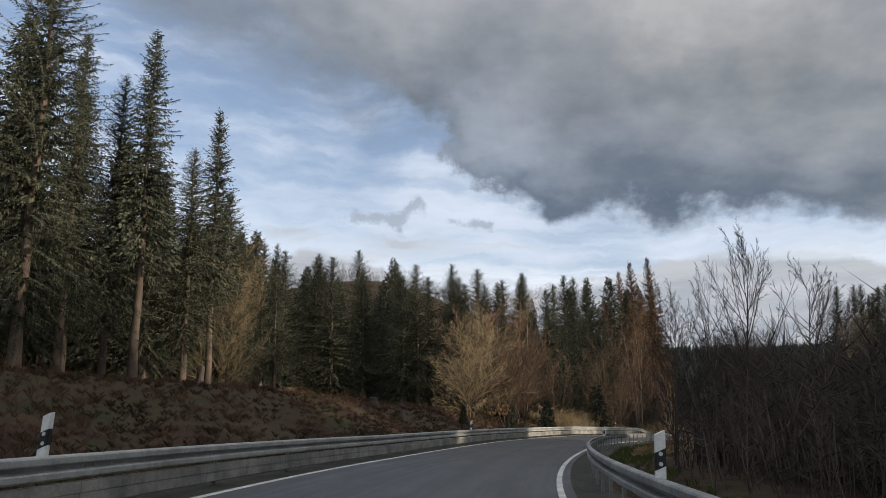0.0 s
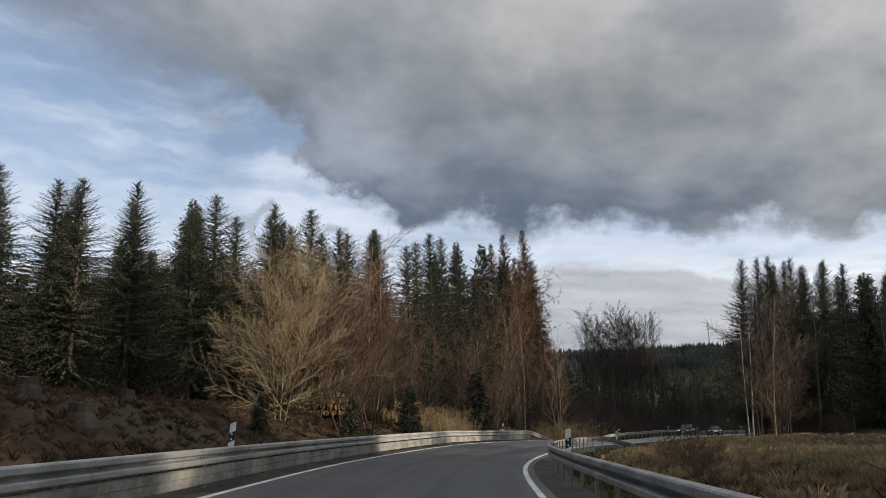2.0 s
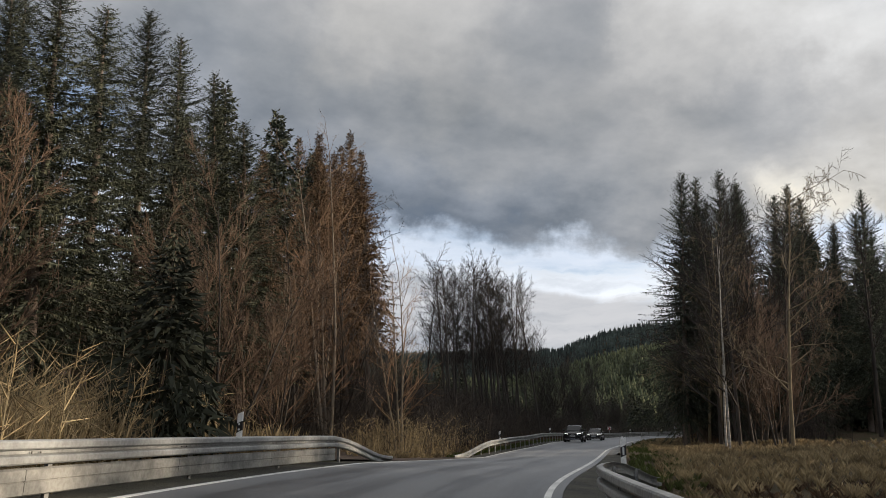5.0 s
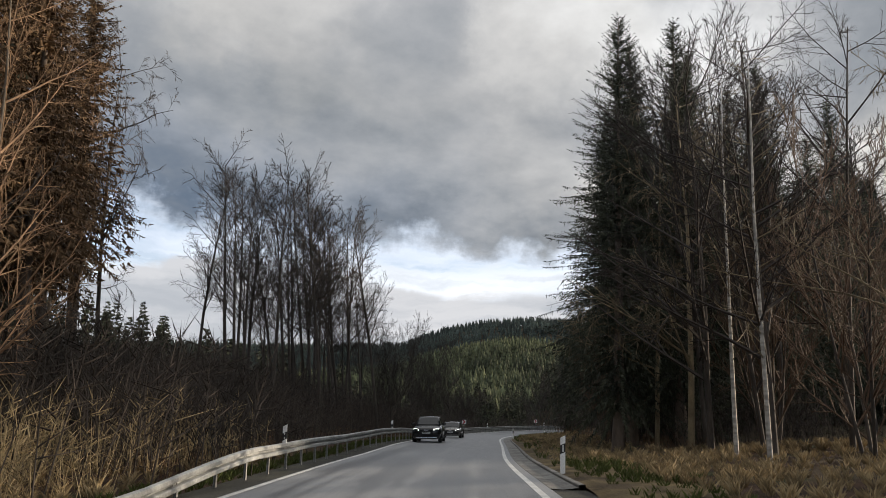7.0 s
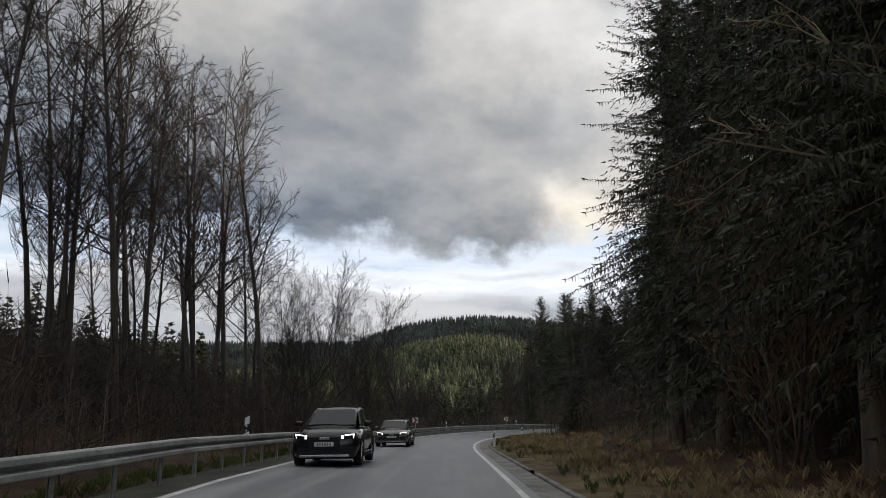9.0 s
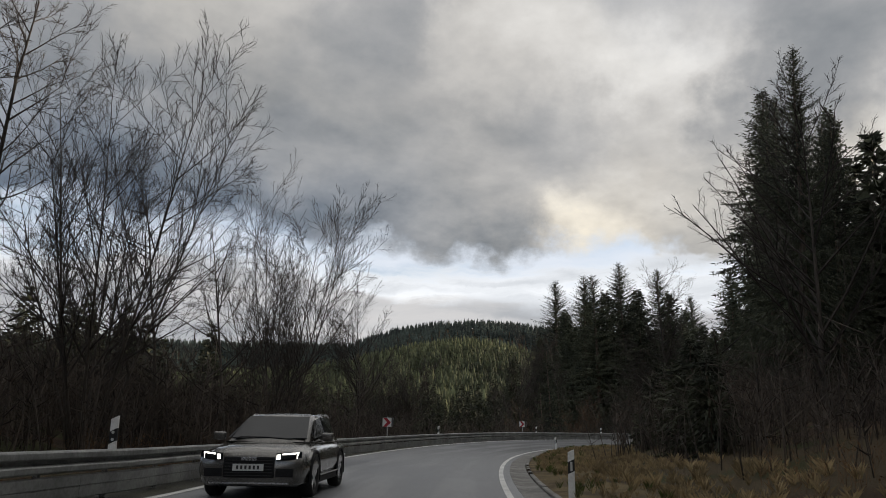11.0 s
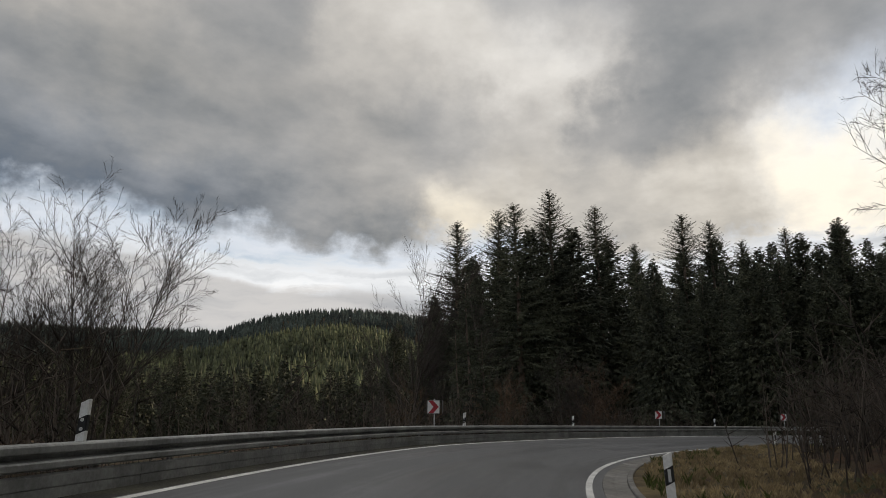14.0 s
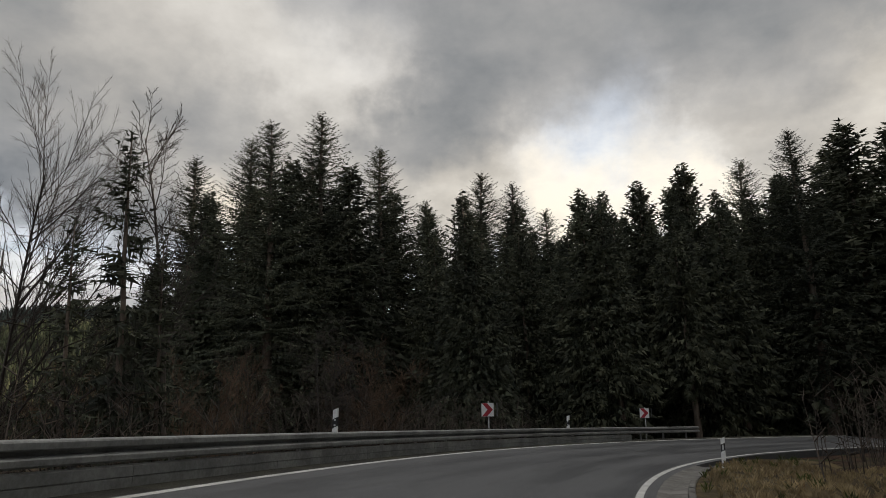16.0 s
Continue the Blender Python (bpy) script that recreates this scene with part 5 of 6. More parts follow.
# sunlit spruces down in the valley beyond the last bend
for i in range(36):
    p = road(random.uniform(212, 280), -random.uniform(72, 150))
    if p.x < 172 and p.y > 225:
        stock.stand(among(SPRUCE), p.x, p.y, max(9.0, random.uniform(10.5, 14.5) - gz(p.x, p.y)))
# two spruces inside the bend, added to block the sun from the outer rail
for x, y, h in ((148.5, 160.2, 11.5), (152.5, 160.2, 12.0)):
    stock.stand(among(NEAR), x, y, h, wide=1.25)
# row out of view inside the bend, added to shade the outer rail
for i in range(14):
    p = road(212 + 3.6 * i + random.uniform(-1.5, 1.5), random.uniform(13, 19))
    stock.stand(among(NEAR), p.x, p.y, random.uniform(17, 22))


# ---------------------------------------------------------------- undergrowth, grass and far woods
def replicate(v, f, place, turn, size, tall=None):
    """Copies of a small model, joined: arrays of places, turns about z and sizes."""
    n, k = len(place), len(v)
    c, s = np.cos(turn), np.sin(turn)
    sx = size[:, None]
    sz = (size if tall is None else tall)[:, None]
    x = (v[None, :, 0] * c[:, None] - v[None, :, 1] * s[:, None]) * sx + place[:, 0:1]
    y = (v[None, :, 0] * s[:, None] + v[None, :, 1] * c[:, None]) * sx + place[:, 1:2]
    z = v[None, :, 2] * sz + place[:, 2:3]
    out = np.stack([x, y, z], 2).reshape(-1, 3)
    faces = (f[None] + (np.arange(n) * k)[:, None, None]).reshape(-1, f.shape[1])
    return out, faces


def join(pieces):
    v, f, k = [], [], 0
    for a, b in pieces:
        v.append(a)
        f.append(b + k)
        k += len(a)
    return np.concatenate(v), np.concatenate(f)


def brush_clump(seed, stems, H, spread, twigs, leaf=0.0):
    """Upright crossing stems, each a thin three-sided spike, with side twigs and a few withered leaves."""
    rng = np.random.default_rng(seed)
    vs, fs, k = [], [], 0

    def spike(p, q, r):
        nonlocal k
        a = rng.uniform(0, 6.28)
        w = q - p
        u = np.cross(w, [0.3, 0.8, 0.1])
        u /= np.linalg.norm(u) + 1e-9
        t = np.cross(w, u)
        t /= np.linalg.norm(t) + 1e-9
        ring = [p + r * (u * math.cos(a + i * 2.094) + t * math.sin(a + i * 2.094)) for i in range(3)]
        vs.extend(ring + [q])
        fs.extend([(k, k + 1, k + 3), (k + 1, k + 2, k + 3), (k + 2, k, k + 3)])
        k += 4

    for _ in range(stems):
        p = np.array([spread * np.clip(rng.normal(), -1.5, 1.5), spread * np.clip(rng.normal(), -1.5, 1.5), -0.15])
        h = H * rng.uniform(0.45, 1.0)
        q = p + np.array([0.2 * h * np.clip(rng.normal(), -1.4, 1.4), 0.2 * h * np.clip(rng.normal(), -1.4, 1.4), h])
        spike(p, q, 0.0062 if H < 5 else 0.056)
        for _ in range(twigs):
            u = rng.uniform(0.25, 0.95)
            b = p + (q - p) * u
            L = h * rng.uniform(0.15, 0.4)
            e = b + np.array([rng.normal(0, 0.5), rng.normal(0, 0.5), rng.uniform(0.1, 0.9)]) * L
            spike(b, e, 0.0048 if H < 5 else 0.05)
            if leaf and rng.random() < leaf:
                o = b + (e - b) * rng.uniform(0.3, 1.0)
                w = rng.normal(0, 1, 3)
                w /= np.linalg.norm(w)
                x = np.cross(w, rng.normal(0, 1, 3))
                x /= np.linalg.norm(x)
                g = rng.uniform(0.016, 0.034)
                vs.extend([o, o + w * g, o + w * g * 0.5 + x * g * 0.5, o + w * g * 0.4 - x * g * 0.4])
                fs.extend([(k, k + 1, k + 2), (k, k + 3, k + 1)])
                k += 4
    return np.array(vs), np.array(fs)


def tuft(seed, blades, H, lean, wide=1.0):
    rng = np.random.default_rng(seed)
    vs, fs = [], []
    for i in range(blades):
        a, l = rng.uniform(0, 6.28), rng.uniform(0.2, 1) * lean
        p = np.array([rng.normal(0, 0.10), rng.normal(0, 0.10), -0.03])
        h = H * rng.uniform(0.5, 1)
        side = np.array([-math.sin(a), math.cos(a), 0]) * rng.uniform(0.012, 0.022) * wide
        mid = p + np.array([math.cos(a) * l * 0.35, math.sin(a) * l * 0.35, h * 0.62])
        tip = p + np.array([math.cos(a) * l, math.sin(a) * l, h])
        k = len(vs)
        vs.extend([p - side, p + side, mid + side * 0.5, tip])
        fs.extend([(k, k + 1, k + 2), (k, k + 2, k + 3)])
    return np.array(vs), np.array(fs)


def strew(name, label, category, mat, models, spots, lo, hi, flat=1.0):
    """Scatters joined copies of models over (x, y) spots. lo, hi: sizes."""
    spots = np.array(spots)
    rng = np.random.default_rng(len(spots))
    z = ground_z(spots[:, 0], spots[:, 1])
    s, d, far = nearest(spots[:, 0], spots[:, 1])
    kerb = (s > 133) & (s < 270) & (d > 1.0) & (d < 4.5)
    z = np.where(kerb, np.maximum(z, np.array([road(a, 0.0).z for a in s]) + np.interp(d, (0.985, 1.3, 2.4, 3.6, 4.6), (0.02, 0.06, 0.07, 0.02, -0.4))), z)
    place = np.column_stack([spots, z])
    pick = rng.integers(0, len(models), len(spots))
    pieces = []
    for i, (v, f) in enumerate(models):
        q = place[pick == i]
        if len(q):
            size = rng.uniform(lo, hi, len(q))
            pieces.append(replicate(v, f, q, rng.uniform(0, 6.28, len(q)), size, size * flat))
    v, f = join(pieces)
    tagged(new(name, fast_mesh(name, v, f, mat)), label, category, kind="stuff")


def strip(n, s0, s1, d0, d1, seed):
    rng = np.random.default_rng(seed)
    s, d = rng.uniform(s0, s1, n), rng.uniform(d0, d1, n)
    x, y = np.interp(s, RS, RX), np.interp(s, RS, RY)
    tx, ty = np.interp(s, RS, RTX), np.interp(s, RS, RTY)
    px, py = x + ty * d, y - tx * d
    near_s, near_d, far = nearest(px, py)
    keep = (far > min(abs(d0), abs(d1)) * 0.98) & (near_d * (d0 + d1) > 0)
    return np.column_stack([px, py])[keep].tolist()


BRUSH = [brush_clump(i, 13, 1.0, 0.34, 6) for i in range(6)]
FERN = [brush_clump(20 + i, 9, 1.0, 0.45, 5, 0.9) for i in range(4)]
STRAW = [tuft(i, 18, 1.0, 0.55, 0.5) for i in range(6)]
HEATH = [tuft(80 + i, 14, 0.6, 0.6, 0.7) for i in range(5)]
DRY = [tuft(90 + i, 30, 1.0, 0.65, 0.34) for i in range(6)]
REED = [tuft(40 + i, 26, 1.0, 0.35, 0.35) for i in range(5)]

strew("dark_brush", "dense dark leafless brush beside the road", "brush", M_BRUSH, BRUSH,
      strip(560, 33, 60, 6.0, 15, 1) + strip(230, 144, 205, -18, -10.2, 2) + strip(210, 196, 262, 6.5, 14, 3) + strip(140, 150, 198, 8, 16, 4) + strip(60, 225, 275, -13, -10.5, 5) + strip(60, 198, 226, -15, -9.8, 37) + strip(70, 262, 290, 5.5, 11, 6) + strip(50, 200, 228, 7.5, 9.5, 36), 2.3, 4.6)
strew("hillside_brush", "tall tangled leafless brush on the slope", "brush", M_BRUSH, BRUSH,
      strip(420, 138, 205, -34, -13, 7) + strip(150, 40, 54, 8.5, 16, 31) + strip(230, 41, 54, 7.5, 15, 41) + strip(50, 198, 212, -22, -11, 32) + strip(120, 205, 262, 12, 30, 8) + strip(160, 128, 150, -32, -10, 9), 3.0, 5.5)
strew("bracken", "russet bracken and bramble on the bank", "bracken", M_FERN, FERN,
      strip(240, 24, 108, -27, -9.5, 10) + strip(60, 62, 82, 3.2, 7, 11) + strip(120, 132, 200, -12, -8.6, 12) + strip(80, 148, 190, 5, 9, 13), 0.5, 1.3)
strew("heath", "low reddish brown heath and dead bracken over the rough bank", "heath", M_HEATH, HEATH,
      strip(8500, 20, 112, -23, -8.2, 61) + strip(900, 60, 112, 2.4, 9, 62), 0.16, 0.55)
strew("tan_shrubs", "tall dry tan shrubs behind the guard rail", "shrubs", M_STRAW, BRUSH,
      strip(45, 101, 112, -13.5, -9.8, 14) + strip(70, 99, 107, -12.5, -8.8, 38) + strip(50, 126, 146, -13, -10, 15), 1.6, 3.2)
strew("dry_grass", "tall dry straw-coloured grass", "grass", M_STRAW, DRY,
      strip(3300, 62, 150, 2.6, 14, 16) + strip(1500, 66, 150, 14, 45, 17) + strip(250, 125, 150, -12, -8.3, 18) + strip(400, 150, 200, 2.6, 7, 19), 0.14, 0.46)
strew("reeds", "tall pale reeds and dry stalks beside the track", "reeds", M_STRAW, REED,
      strip(420, 100, 116, -15, -9.0, 33) + strip(140, 106, 117, -20, -12, 34), 0.7, 1.4)
strew("short_grass", "low mossy green and brown grass on the verge", "grass", M_GREENGRASS, STRAW,
      strip(1500, 24, 142, 1.5, 3.6, 21) + strip(320, 134, 266, 1.15, 3.4, 22) + strip(1300, 24, 112, -10, -7.9, 23) + strip(900, 132, 200, -8.6, -7.5, 24), 0.12, 0.32)

strew("verge_straw", "low dry straw and dead leaves behind the kerb", "grass", M_STRAW, STRAW,
      strip(4200, 196, 264, 1.3, 6.0, 51) + strip(1300, 142, 200, 1.5, 5.0, 52), 0.08, 0.24)
strew("verge_litter", "russet dead leaves and low bracken behind the kerb", "bracken", M_FERN, FERN,
      strip(420, 196, 264, 2.2, 7, 53) + strip(160, 142, 198, 2.4, 6, 54), 0.12, 0.34)


def coarse_spruce(seed):
    rng = np.random.default_rng(seed)
    return spruce_crown(rng, 20.0, 0.12, 4.0, 1.35, 1.25, 0.2, 0.26, heart=0.1)


def cone_tree(seed):
    """A far spruce: five ragged tiers round a stem, for a tree a few pixels wide."""
    rng = np.random.default_rng(seed)
    v, f = [], []
    for t in range(5):
        z0, z1, r = 0.06 + 0.17 * t, 0.06 + 0.17 * t + 0.33 - 0.02 * t, 0.21 * (1 - t / 5.4)
        k = len(v)
        n = 6
        for i in range(n):
            a = 6.283 * i / n + rng.uniform(-0.3, 0.3)
            q = r * rng.uniform(0.65, 1.2)
            v.append((q * math.cos(a), q * math.sin(a), z0 + rng.uniform(-0.03, 0.03)))
        v.append((0, 0, min(1.0, z1)))
        f.extend([(k + i, k + (i + 1) % n, k + n) for i in range(n)])
    return np.array(v, float), np.array(f)


def build_far_woods():
    rng = np.random.default_rng(5)
    spots = []
    cx, cy = 90.0, 140.0
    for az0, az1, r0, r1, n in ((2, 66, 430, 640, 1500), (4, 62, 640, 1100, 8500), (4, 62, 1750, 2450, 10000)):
        az, r = np.radians(rng.uniform(az0, az1, n)), np.sqrt(rng.uniform(r0 ** 2, r1 ** 2, n))
        spots.append(np.column_stack([cx + r * np.sin(az), cy + r * np.cos(az)]))
    # the ridge gets the bluish needles, whose tint stands for haze
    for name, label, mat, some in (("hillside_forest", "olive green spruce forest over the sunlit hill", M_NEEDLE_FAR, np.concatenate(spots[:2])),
                                   ("ridge_forest", "spruce forest on the far ridge, coloured bluer for haze", M_NEEDLE_RIDGE, spots[2])):
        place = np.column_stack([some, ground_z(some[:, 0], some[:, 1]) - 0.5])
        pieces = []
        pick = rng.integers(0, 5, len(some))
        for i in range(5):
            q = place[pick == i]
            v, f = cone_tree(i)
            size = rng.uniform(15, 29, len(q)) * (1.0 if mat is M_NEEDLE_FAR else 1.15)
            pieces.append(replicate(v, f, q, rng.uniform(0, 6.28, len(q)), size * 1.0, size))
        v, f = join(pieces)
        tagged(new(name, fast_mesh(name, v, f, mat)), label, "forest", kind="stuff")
    # nearer dark stands of spruce behind the roadside trees, some added only to block the sun
    az, r = np.radians(rng.uniform(14, 54, 330)), rng.uniform(165, 430, 330)
    spots = np.column_stack([103 + r * np.sin(az), 162 + r * np.cos(az)]).tolist()
    # most inner-side strips (positive d) are out of view, added to block the sun
    for s0, s1, d0, d1, n in ((255, 292, 12, 40, 40), (195, 275, 22, 60, 60), (60, 140, -100, -58, 50), (118, 150, 48, 90, 30), (2, 52, 28, 85, 120), (208, 262, 23, 42, 60), (200, 285, 34, 80, 90)):
        spots += strip(n, s0, s1, d0, d1, int(s0) + n)
    # unseen clump added to keep the sun off the first rail
    spots += [(x, y) for x, y in rng.uniform((36, 28), (58, 44), (22, 2))]
    spots += [(x, y) for x, y in rng.uniform((30, 225), (118, 300), (70, 2))]
    # fill inside the last bend, added to keep the sun off the brush
    spots += [(x, y) for x, y in rng.uniform((128, 126), (172, 149), (46, 2))]
    # fill behind the wood, added to close gaps that let the sun through
    spots += [(x, y) for x, y in rng.uniform((186, 136), (228, 182), (70, 2))]
    spots = np.array(spots)
    place = np.column_stack([spots, ground_z(spots[:, 0], spots[:, 1]) - 0.4])
    pick = rng.integers(0, 3, len(spots))
    pieces = []
    for i in range(3):
        q = place[pick == i]
        v, f = coarse_spruce(90 + i)
        k = rng.uniform(0.75, 1.15, len(q))
        pieces.append(replicate(v, f, q, rng.uniform(0, 6.28, len(q)), k, k))
    v, f = join(pieces)
    tagged(new("spruce_stand", fast_mesh("spruce_stand", v, f, M_NEEDLE)), "dark stand of spruces behind the roadside trees, in part unseen sun blockers", "forest", kind="stuff")
    # leafless wood on the round hill
    az, r = rng.uniform(0, 6.28, 1150), np.sqrt(rng.uniform(0, 1, 1150)) * 125
    spots = np.concatenate([np.column_stack([-40 + r * np.cos(az), 345 + r * np.sin(az)])[:1150], rng.uniform((20, 225), (120, 290), (120, 2))])
    spots = spots[nearest(spots[:, 0], spots[:, 1])[2] > 55]
    place = np.column_stack([spots, ground_z(spots[:, 0], spots[:, 1])])
    v, f = brush_clump(77, 5, 12.0, 0.6, 8)
    k = rng.uniform(0.6, 1.0, len(spots))
    v, f = replicate(v, f, place, rng.uniform(0, 6.28, len(spots)), k, k)
    tagged(new("hilltop_wood", fast_mesh("hilltop_wood", v, f, M_BRUSH)), "leafless brown wood on the round hill", "forest", kind="stuff")


build_far_woods()


# ---------------------------------------------------------------- logs, stumps, mast
def log_pile(x, y, turn):
    ob = tagged(new("log_pile"), "pile of cut logs with orange-brown ends under the trees", "log pile")
    rng = np.random.default_rng(3)
    for row in range(4):
        for i in range(9 - row):
            r = rng.uniform(0.15, 0.24)
            buf = Buf()
            L = 2.0
            cx, cz = (i - (8 - row) / 2) * 0.46 + rng.normal(0, 0.02), 0.22 + row * 0.38
            ring = [(cx + r * math.cos(a) * rng.uniform(0.93, 1.05), cz + r * math.sin(a) * rng.uniform(0.93, 1.05)) for a in np.linspace(0, 6.283, 11)[:-1]]
            y0 = -L / 2 + rng.uniform(-0.12, 0.12)
            buf.add([(px, y0, pz) for px, pz in ring] + [(px, y0 + L, pz) for px, pz in ring],
                    [(k, (k + 1) % 10, 10 + (k + 1) % 10, 10 + k) for k in range(10)] + [tuple(range(9, -1, -1)), tuple(range(10, 20))])
            me = buf.mesh("log", [M_SPRUCEBARK, M_CUTWOOD])
            for poly in me.polygons[-2:]:
                poly.material_index = 1
            part("log", me, ob)
    ob.matrix_world = Matrix.Translation((x, y, gz(x, y))) @ pose(0, 0, 0, 0, 0, turn)


log_pile(5.4, 75.6, 12)


def stump(x, y, r, h):
    rng = np.random.default_rng(int(abs(x * 31 + y * 17)))
    buf = Buf()
    n = 12
    rings = [(1.55, -0.2), (1.25, 0.08), (1.0, h * 0.5), (0.97, h)]
    vs = []
    for k, z in rings:
        for i in range(n):
            a = 6.283 * i / n
            q = r * k * rng.uniform(0.9, 1.12)
            vs.append((q * math.cos(a), q * math.sin(a), z + (rng.uniform(-0.03, 0.03) if z == h else 0)))
    fs = [(j * n + i, j * n + (i + 1) % n, (j + 1) * n + (i + 1) % n, (j + 1) * n + i) for j in range(3) for i in range(n)] + [tuple(3 * n + i for i in range(n))]
    buf.add(vs, fs)
    me = buf.mesh("stump", [M_BARK, M_BARK])
    me.polygons[-1].material_index = 1
    ob = tagged(new("tree_stump", me), "dark weathered tree stump in the rough clearing", "tree stump", "stumps in the clearing")
    ob.matrix_world = Matrix.Translation((x, y, gz(x, y)))


for x, y, r, h in [(-9.5, 46.0, 0.36, 0.5), (-4.6, 51.5, 0.32, 0.45), (-2.6, 50.0, 0.34, 0.5), (-13.0, 55.0, 0.34, 0.5), (-7.5, 60.0, 0.3, 0.5), (-14.5, 44.5, 0.22, 1.5), (-3.0, 58.0, 0.28, 0.4)]:
    stump(x, y, r, h)


def mast(x, y, h):
    ob = tagged(new("radio_mast"), "thin grey lattice mast on the far ridge", "mast")
    legs = Buf()
    z0 = gz(x, y)
    for i in range(3):
        a = 2.094 * i
        leg = Buf()
        tube(leg, [(2.0 * math.cos(a), 2.0 * math.sin(a), -6), (0.9 * math.cos(a), 0.9 * math.sin(a), h)], [0.55, 0.45], 5)
        part("leg", leg.mesh("leg", M_POSTSTEEL), ob)
    for k in range(14):
        z = h * k / 14
        r = 2.0 - 1.1 * z / h
        for i in range(3):
            a, b = 2.094 * i, 2.094 * (i + 1)
            tube(legs, [(r * math.cos(a), r * math.sin(a), z), (r * math.cos(b), r * math.sin(b), z + h / 14)], [0.1, 0.1], 3)
    part("bracing", legs.mesh("bracing", M_POSTSTEEL), ob)
    ob.matrix_world = Matrix.Translation((x, y, z0))


mast(1311, 2119, 88)


# ---------------------------------------------------------------- cars
def hull(sections, mat, name, smooth=True):
    """Lofts rounded cross-sections: (y, half width at the sill, half width at the shoulder, z low, z shoulder, z top, half width at the top)."""
    buf = Buf()
    rings = []
    for y, w0, w1, z0, z1, z2, w2 in sections:
        half = [(0.0, z0), (w0 * 0.9, z0), (w0, z0 + 0.06), (w1, (z0 + z1) / 2), (w1 * 0.985, z1), (w2 + 0.012, z2 - 0.075), (w2 * 0.93, z2 - 0.03), (w2 * 0.55, z2), (0.0, z2 + 0.012)]
        rings.append(half + [(-a, b) for a, b in half[-2:0:-1]])
    n = len(rings[0])
    verts = [(x, s[0], z) for s, ring in zip(sections, rings) for x, z in ring]
    faces = [(j * n + i, j * n + (i + 1) % n, (j + 1) * n + (i + 1) % n, (j + 1) * n + i) for j in range(len(rings) - 1) for i in range(n)]
    faces += [tuple(range(n - 1, -1, -1)), tuple((len(rings) - 1) * n + i for i in range(n))]
    buf.add(verts, faces)
    me = buf.mesh(name, mat, smooth)
    return me


def panel(points, thick, mat, name):
    """A slightly thick pane through four or more points, pushed out along its normal."""
    p = [Vector(q) for q in points]
    n = (p[1] - p[0]).cross(p[2] - p[0]).normalized()
    buf = Buf()
    k = len(p)
    buf.add([tuple(q + n * thick) for q in p] + [tuple(q - n * thick) for q in p],
            [tuple(range(k)), tuple(range(2 * k - 1, k - 1, -1))] + [(i, k + i, k + (i + 1) % k, (i + 1) % k) for i in range(k)])
    return buf.mesh(name, mat)


def wheel_meshes(r):
    bm = bmesh.new()
    prof = [(0.68, -0.10), (0.93, -0.115), (1.0, -0.08), (1.0, 0.08), (0.93, 0.115), (0.68, 0.10)]
    rings = []
    for i in range(28):
        a = 2 * math.pi * i / 28
        rings.append([bm.verts.new((x, r * q * math.cos(a), r * q * math.sin(a))) for q, x in prof])
    for i in range(28):
        for k in range(6):
            bm.faces.new((rings[i][k], rings[i][(k + 1) % 6], rings[(i + 1) % 28][(k + 1) % 6], rings[(i + 1) % 28][k]))
    tyre = bm_mesh("tyre", bm, M_TYRE, True)
    rim = bmesh.new()
    for i in range(5):
        t = box_bm(0.05, 0.075, r * 0.6, (0.07, 0, r * 0.33), 0.01)
        bmesh.ops.rotate(t, matrix=Matrix.Rotation(2 * math.pi * i / 5, 3, "X"), verts=t.verts)
        me = bpy.data.meshes.new("tmp")
        t.to_mesh(me)
        t.free()
        rim.from_mesh(me)
    t = bmesh.new()
    bmesh.ops.create_cone(t, cap_ends=True, segments=24, radius1=r * 0.70, radius2=r * 0.70, depth=0.12)
    bmesh.ops.rotate(t, matrix=Matrix.Rotation(radians(90), 3, "Y"), verts=t.verts)
    me = bpy.data.meshes.new("tmp")
    t.to_mesh(me)
    t.free()
    rim.from_mesh(me)
    return tyre, bm_mesh("rim", rim, M_CHROME)


def lamp_outline(sx, L, u):
    """The lit rim of a headlight: four thin bars round a dark slot."""
    def at(f, g, out):
        return Vector((sx * (0.47 + 0.37 * f), L + 0.045 - 0.17 * f * f + out, u * (0.745 + 0.10 * g + 0.035 * f * g)))
    buf = Buf()
    for f0, g0, f1, g1 in ((0, 0, 1, 0.26), (0.25, 0.74, 1, 1), (0, 0, 0.16, 0.9), (0.84, 0, 1, 1)):
        q = [at(f0, g0, 0), at(f1, g0, 0), at(f1, g1, 0), at(f0, g1, 0)]
        r = [at(f0, g0, 0.02), at(f1, g0, 0.02), at(f1, g1, 0.02), at(f0, g1, 0.02)]
        buf.add([tuple(v) for v in q + r], [(4, 5, 6, 7), (3, 2, 1, 0), (0, 1, 5, 4), (1, 2, 6, 5), (2, 3, 7, 6), (3, 0, 4, 7)])
    return buf.mesh("lit_outline", M_HEADLIGHT)


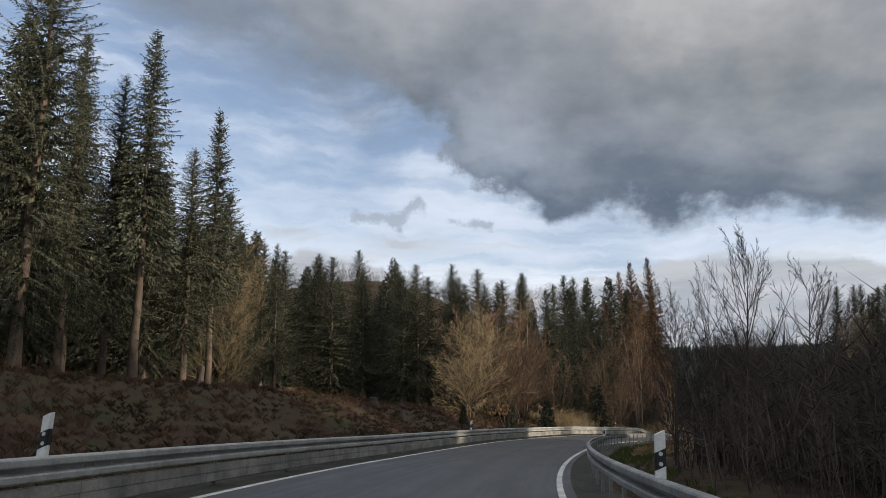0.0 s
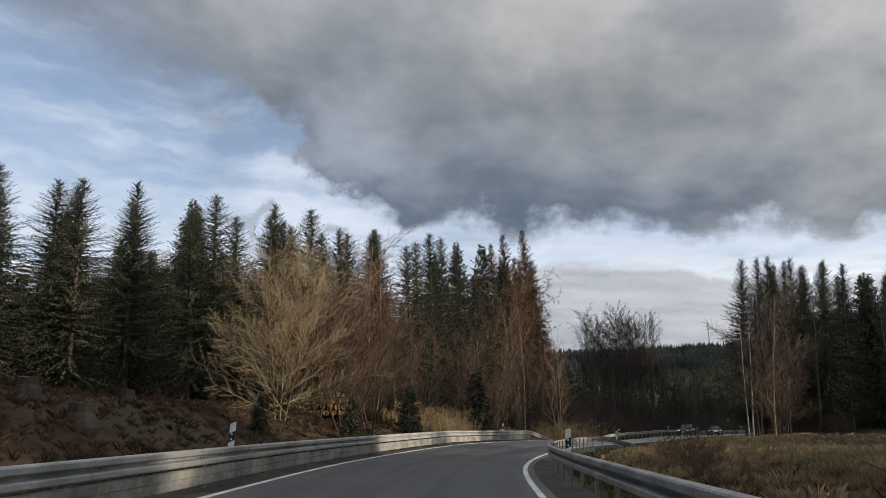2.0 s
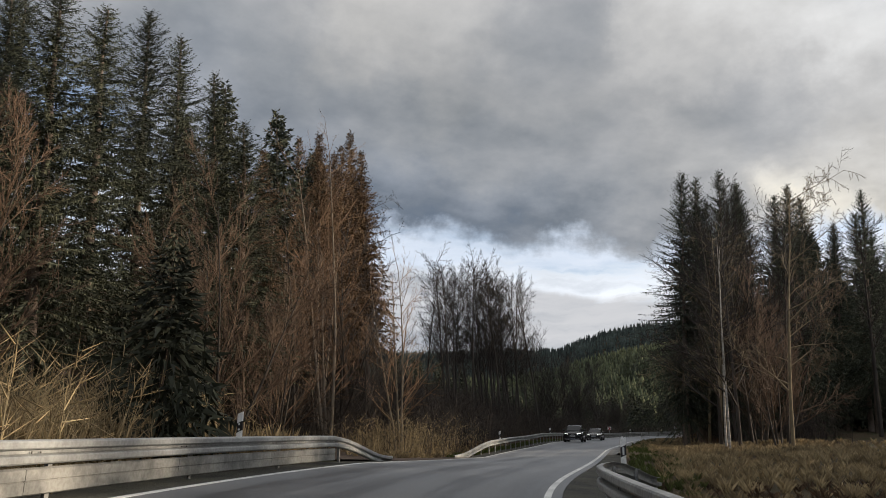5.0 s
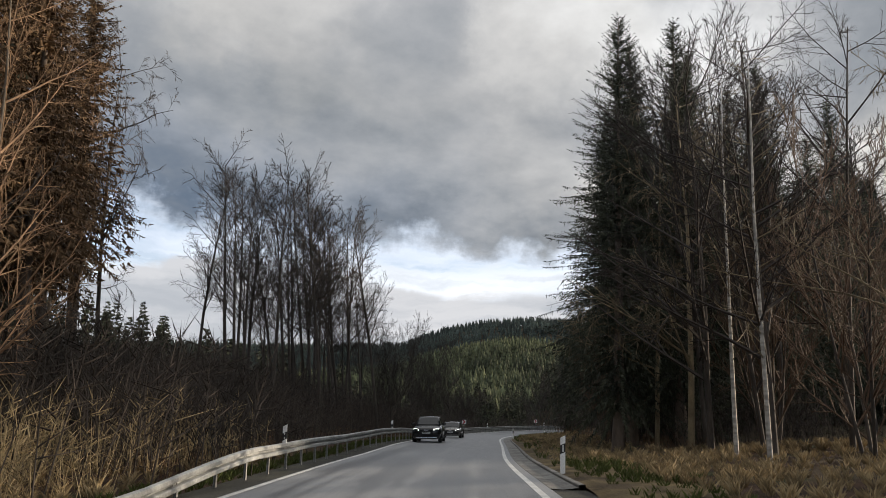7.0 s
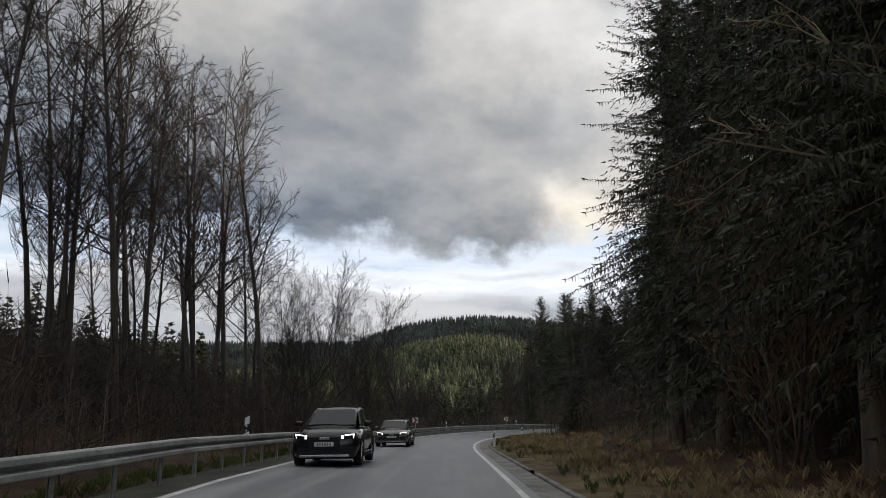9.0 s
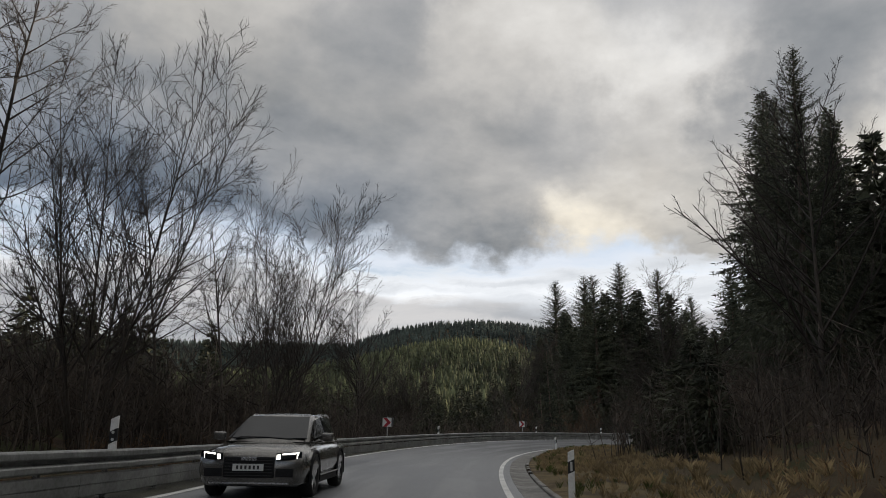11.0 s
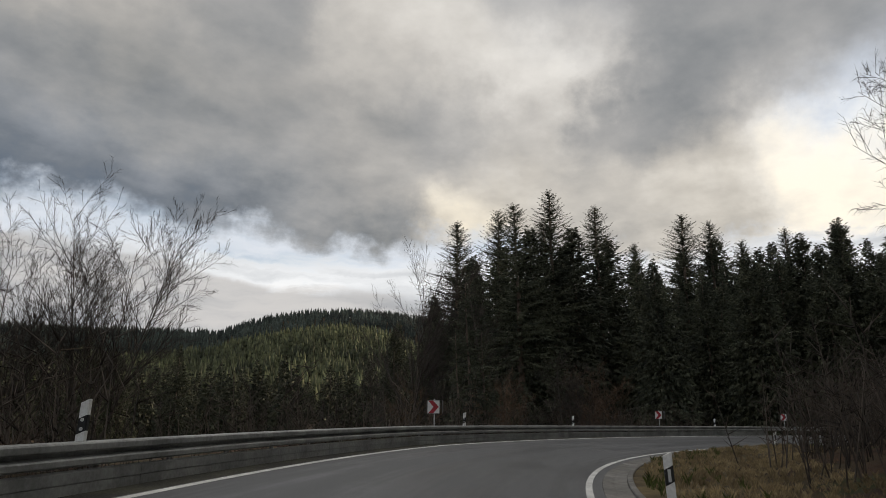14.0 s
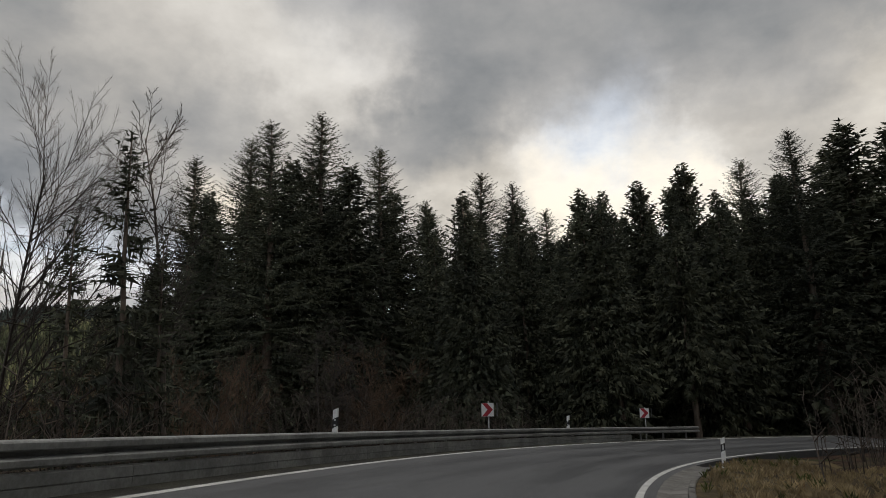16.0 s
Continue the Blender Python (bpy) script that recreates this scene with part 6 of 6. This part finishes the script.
def car(paint, label, tall, length):
    """A passenger car that faces +y, wheels on z = 0."""
    ob = tagged(new("car"), label, "car")
    L, h = length / 2, tall
    u = h / 1.64

    def loft(rows):
        return [(y, w0, w1, z0 * u, z1 * u, z2 * u, w2) for y, w0, w1, z0, z1, z2, w2 in rows]
    part("body", hull(loft([(-L, 0.70, 0.80, 0.45, 0.80, 0.92, 0.70), (-L + 0.12, 0.82, 0.90, 0.32, 0.88, 1.02, 0.80), (-L + 0.7, 0.88, 0.94, 0.24, 0.94, 1.06, 0.84), (-0.6, 0.88, 0.94, 0.24, 0.93, 1.05, 0.85),
                            (0.6, 0.88, 0.94, 0.24, 0.92, 1.05, 0.85), (1.0, 0.88, 0.94, 0.24, 0.91, 1.05, 0.84), (L - 0.75, 0.88, 0.94, 0.24, 0.89, 1.01, 0.80), (L - 0.30, 0.86, 0.92, 0.24, 0.84, 0.96, 0.72),
                            (L - 0.08, 0.80, 0.87, 0.26, 0.77, 0.90, 0.62), (L, 0.72, 0.78, 0.34, 0.68, 0.80, 0.52)]), paint, "body"), ob)
    part("cabin", hull(loft([(-L + 0.20, 0.74, 0.74, 0.98, 1.04, 1.08, 0.62), (-L + 0.50, 0.80, 0.78, 0.98, 1.08, 1.42, 0.62), (-L + 0.95, 0.82, 0.80, 0.98, 1.10, 1.61, 0.63), (-0.5, 0.82, 0.80, 0.98, 1.10, 1.64, 0.65),
                             (0.05, 0.82, 0.80, 0.98, 1.10, 1.62, 0.64), (0.30, 0.82, 0.79, 0.98, 1.09, 1.55, 0.62), (1.10, 0.78, 0.76, 0.98, 1.03, 1.06, 0.68)]), paint, "cabin"), ob)
    fw = [(0.58, 0.34, 1.555 * u), (-0.58, 0.34, 1.555 * u), (-0.69, 1.04, 1.11 * u), (0.69, 1.04, 1.11 * u)]
    part("windscreen", panel(fw, 0.012, M_GLASS, "windscreen"), ob, "dark windscreen that mirrors the sky")
    wiper = Buf()
    tube(wiper, [(-0.45, 1.07, 1.10 * u), (0.10, 1.03, 1.135 * u), (0.55, 1.02, 1.14 * u)], [0.012, 0.01, 0.008], 4)
    part("wiper", wiper.mesh("wiper", M_BLACKPLASTIC), ob)
    for sx in (1, -1):
        part("side_window", panel([(sx * 0.665, 0.22, 1.50 * u), (sx * 0.80, 0.86, 1.12 * u), (sx * 0.818, -0.08, 1.12 * u), (sx * 0.675, -0.08, 1.555 * u)][::sx], 0.014, M_GLASS, "side_window"), ob)
        part("side_window", panel([(sx * 0.675, -0.16, 1.555 * u), (sx * 0.818, -0.16, 1.12 * u), (sx * 0.815, -1.10, 1.12 * u), (sx * 0.662, -1.05, 1.54 * u)][::sx], 0.014, M_GLASS, "side_window"), ob)
        rail = Buf()
        tube(rail, [(sx * 0.63, 0.02, 1.575 * u), (sx * 0.635, -0.15, 1.61 * u), (sx * 0.635, -1.1, 1.615 * u), (sx * 0.62, -1.38, 1.57 * u)], [0.014, 0.017, 0.017, 0.014], 6)
        part("roof_rail", rail.mesh("roof_rail", M_CHROME, True), ob, "slim silver roof rail")
        lamp = part("headlight", panel([(sx * 0.845, L - 0.13, 0.89 * u), (sx * 0.46, L + 0.03, 0.86 * u), (sx * 0.46, L + 0.035, 0.735 * u), (sx * 0.85, L - 0.115, 0.735 * u)][::-sx], 0.03, M_GLASS, "headlight"), ob, "headlight with a lit rim")
        part("lit_outline", lamp_outline(sx, L, u), lamp, "glowing white rim of the lamp")
        mirror = box_bm(0.22, 0.12, 0.15, (sx * 1.02, 0.74, 1.15 * u), 0.04)
        part("mirror", bm_mesh("mirror", mirror, paint, True), ob)
        part("intake", bm_mesh("intake", box_bm(0.30, 0.06, 0.14, (sx * 0.60, L - 0.01, 0.45), 0.02), M_BLACKPLASTIC), ob)
        part("sill", bm_mesh("sill", box_bm(0.06, 2.0, 0.12, (sx * 0.90, -0.05, 0.28), 0.02), M_BLACKPLASTIC), ob)
        part("sill_trim", bm_mesh("sill_trim", box_bm(0.02, 1.9, 0.03, (sx * 0.945, -0.05, 0.36), 0.004), M_CHROME), ob)
        for y in (-0.05, -1.0):
            part("door_handle", bm_mesh("door_handle", box_bm(0.04, 0.20, 0.035, (sx * 0.94, y, 0.90 * u), 0.01), paint), ob)
    part("grille", bm_mesh("grille", box_bm(0.86, 0.06, 0.38 * u, (0, L + 0.005, 0.60 * u), 0.03), M_BLACKPLASTIC), ob)
    for i in range(6):
        part("grille_bar", bm_mesh("grille_bar", box_bm(0.80, 0.02, 0.012, (0, L + 0.035, u * (0.45 + 0.055 * i)), 0.003), M_BLACK), ob)
    part("badge", bm_mesh("badge", box_bm(0.26, 0.02, 0.06, (0, L + 0.045, 0.755 * u), 0.012), M_CHROME), ob)
    plate = part("number_plate", bm_mesh("number_plate", box_bm(0.52, 0.015, 0.11, (0, L + 0.055, 0.60 * u), 0.004), M_REFLECT), ob)
    for i in range(6):
        part("plain_bar", bm_mesh("plain_bar", box_bm(0.035, 0.006, 0.06, (-0.17 + 0.07 * i, L + 0.064, 0.60 * u)), M_BLACK), plate)
    part("lower_lip", bm_mesh("lower_lip", box_bm(1.36, 0.10, 0.08, (0, L - 0.06, 0.30), 0.03), M_CHROME), ob, "silver lower lip")
    tyre, rim = wheel_meshes(0.36)
    for sx in (1, -1):
        for y in (L - 0.90, -L + 0.90):
            t = part("wheel", tyre, ob, "black tyre on a silver rim", Matrix.Translation((sx * 0.83, y, 0.36)) @ pose(0, 0, 0, 0, 0, 0 if sx > 0 else 180))
            part("rim", rim, t)
            arch = Buf()
            tube(arch, [(sx * 0.925, y + 0.42 * math.cos(a), 0.36 + 0.42 * math.sin(a)) for a in np.linspace(-0.25, 3.39, 12)], [0.03] * 12, 6)
            part("wheel_arch", arch.mesh("wheel_arch", M_BLACKPLASTIC), ob)
    part("underbody", bm_mesh("underbody", box_bm(1.5, length - 0.7, 0.14, (0, 0, 0.27), 0.03), M_BLACKPLASTIC), ob)
    return ob


def park(ob, s, d):
    p = road(s, d, 0.012)
    ob.matrix_world = Matrix.Translation(p) @ pose(0, 0, 0, 0, math.degrees(0) , road_turn(s) + 180)


park(car(M_PAINT, "black sport utility car with lit headlights on the road", 1.64, 4.65), 167.0, -4.75)
park(car(M_PAINT_GREY, "grey family car with lit headlights on the road", 1.46, 4.4), 187.0, -4.5)
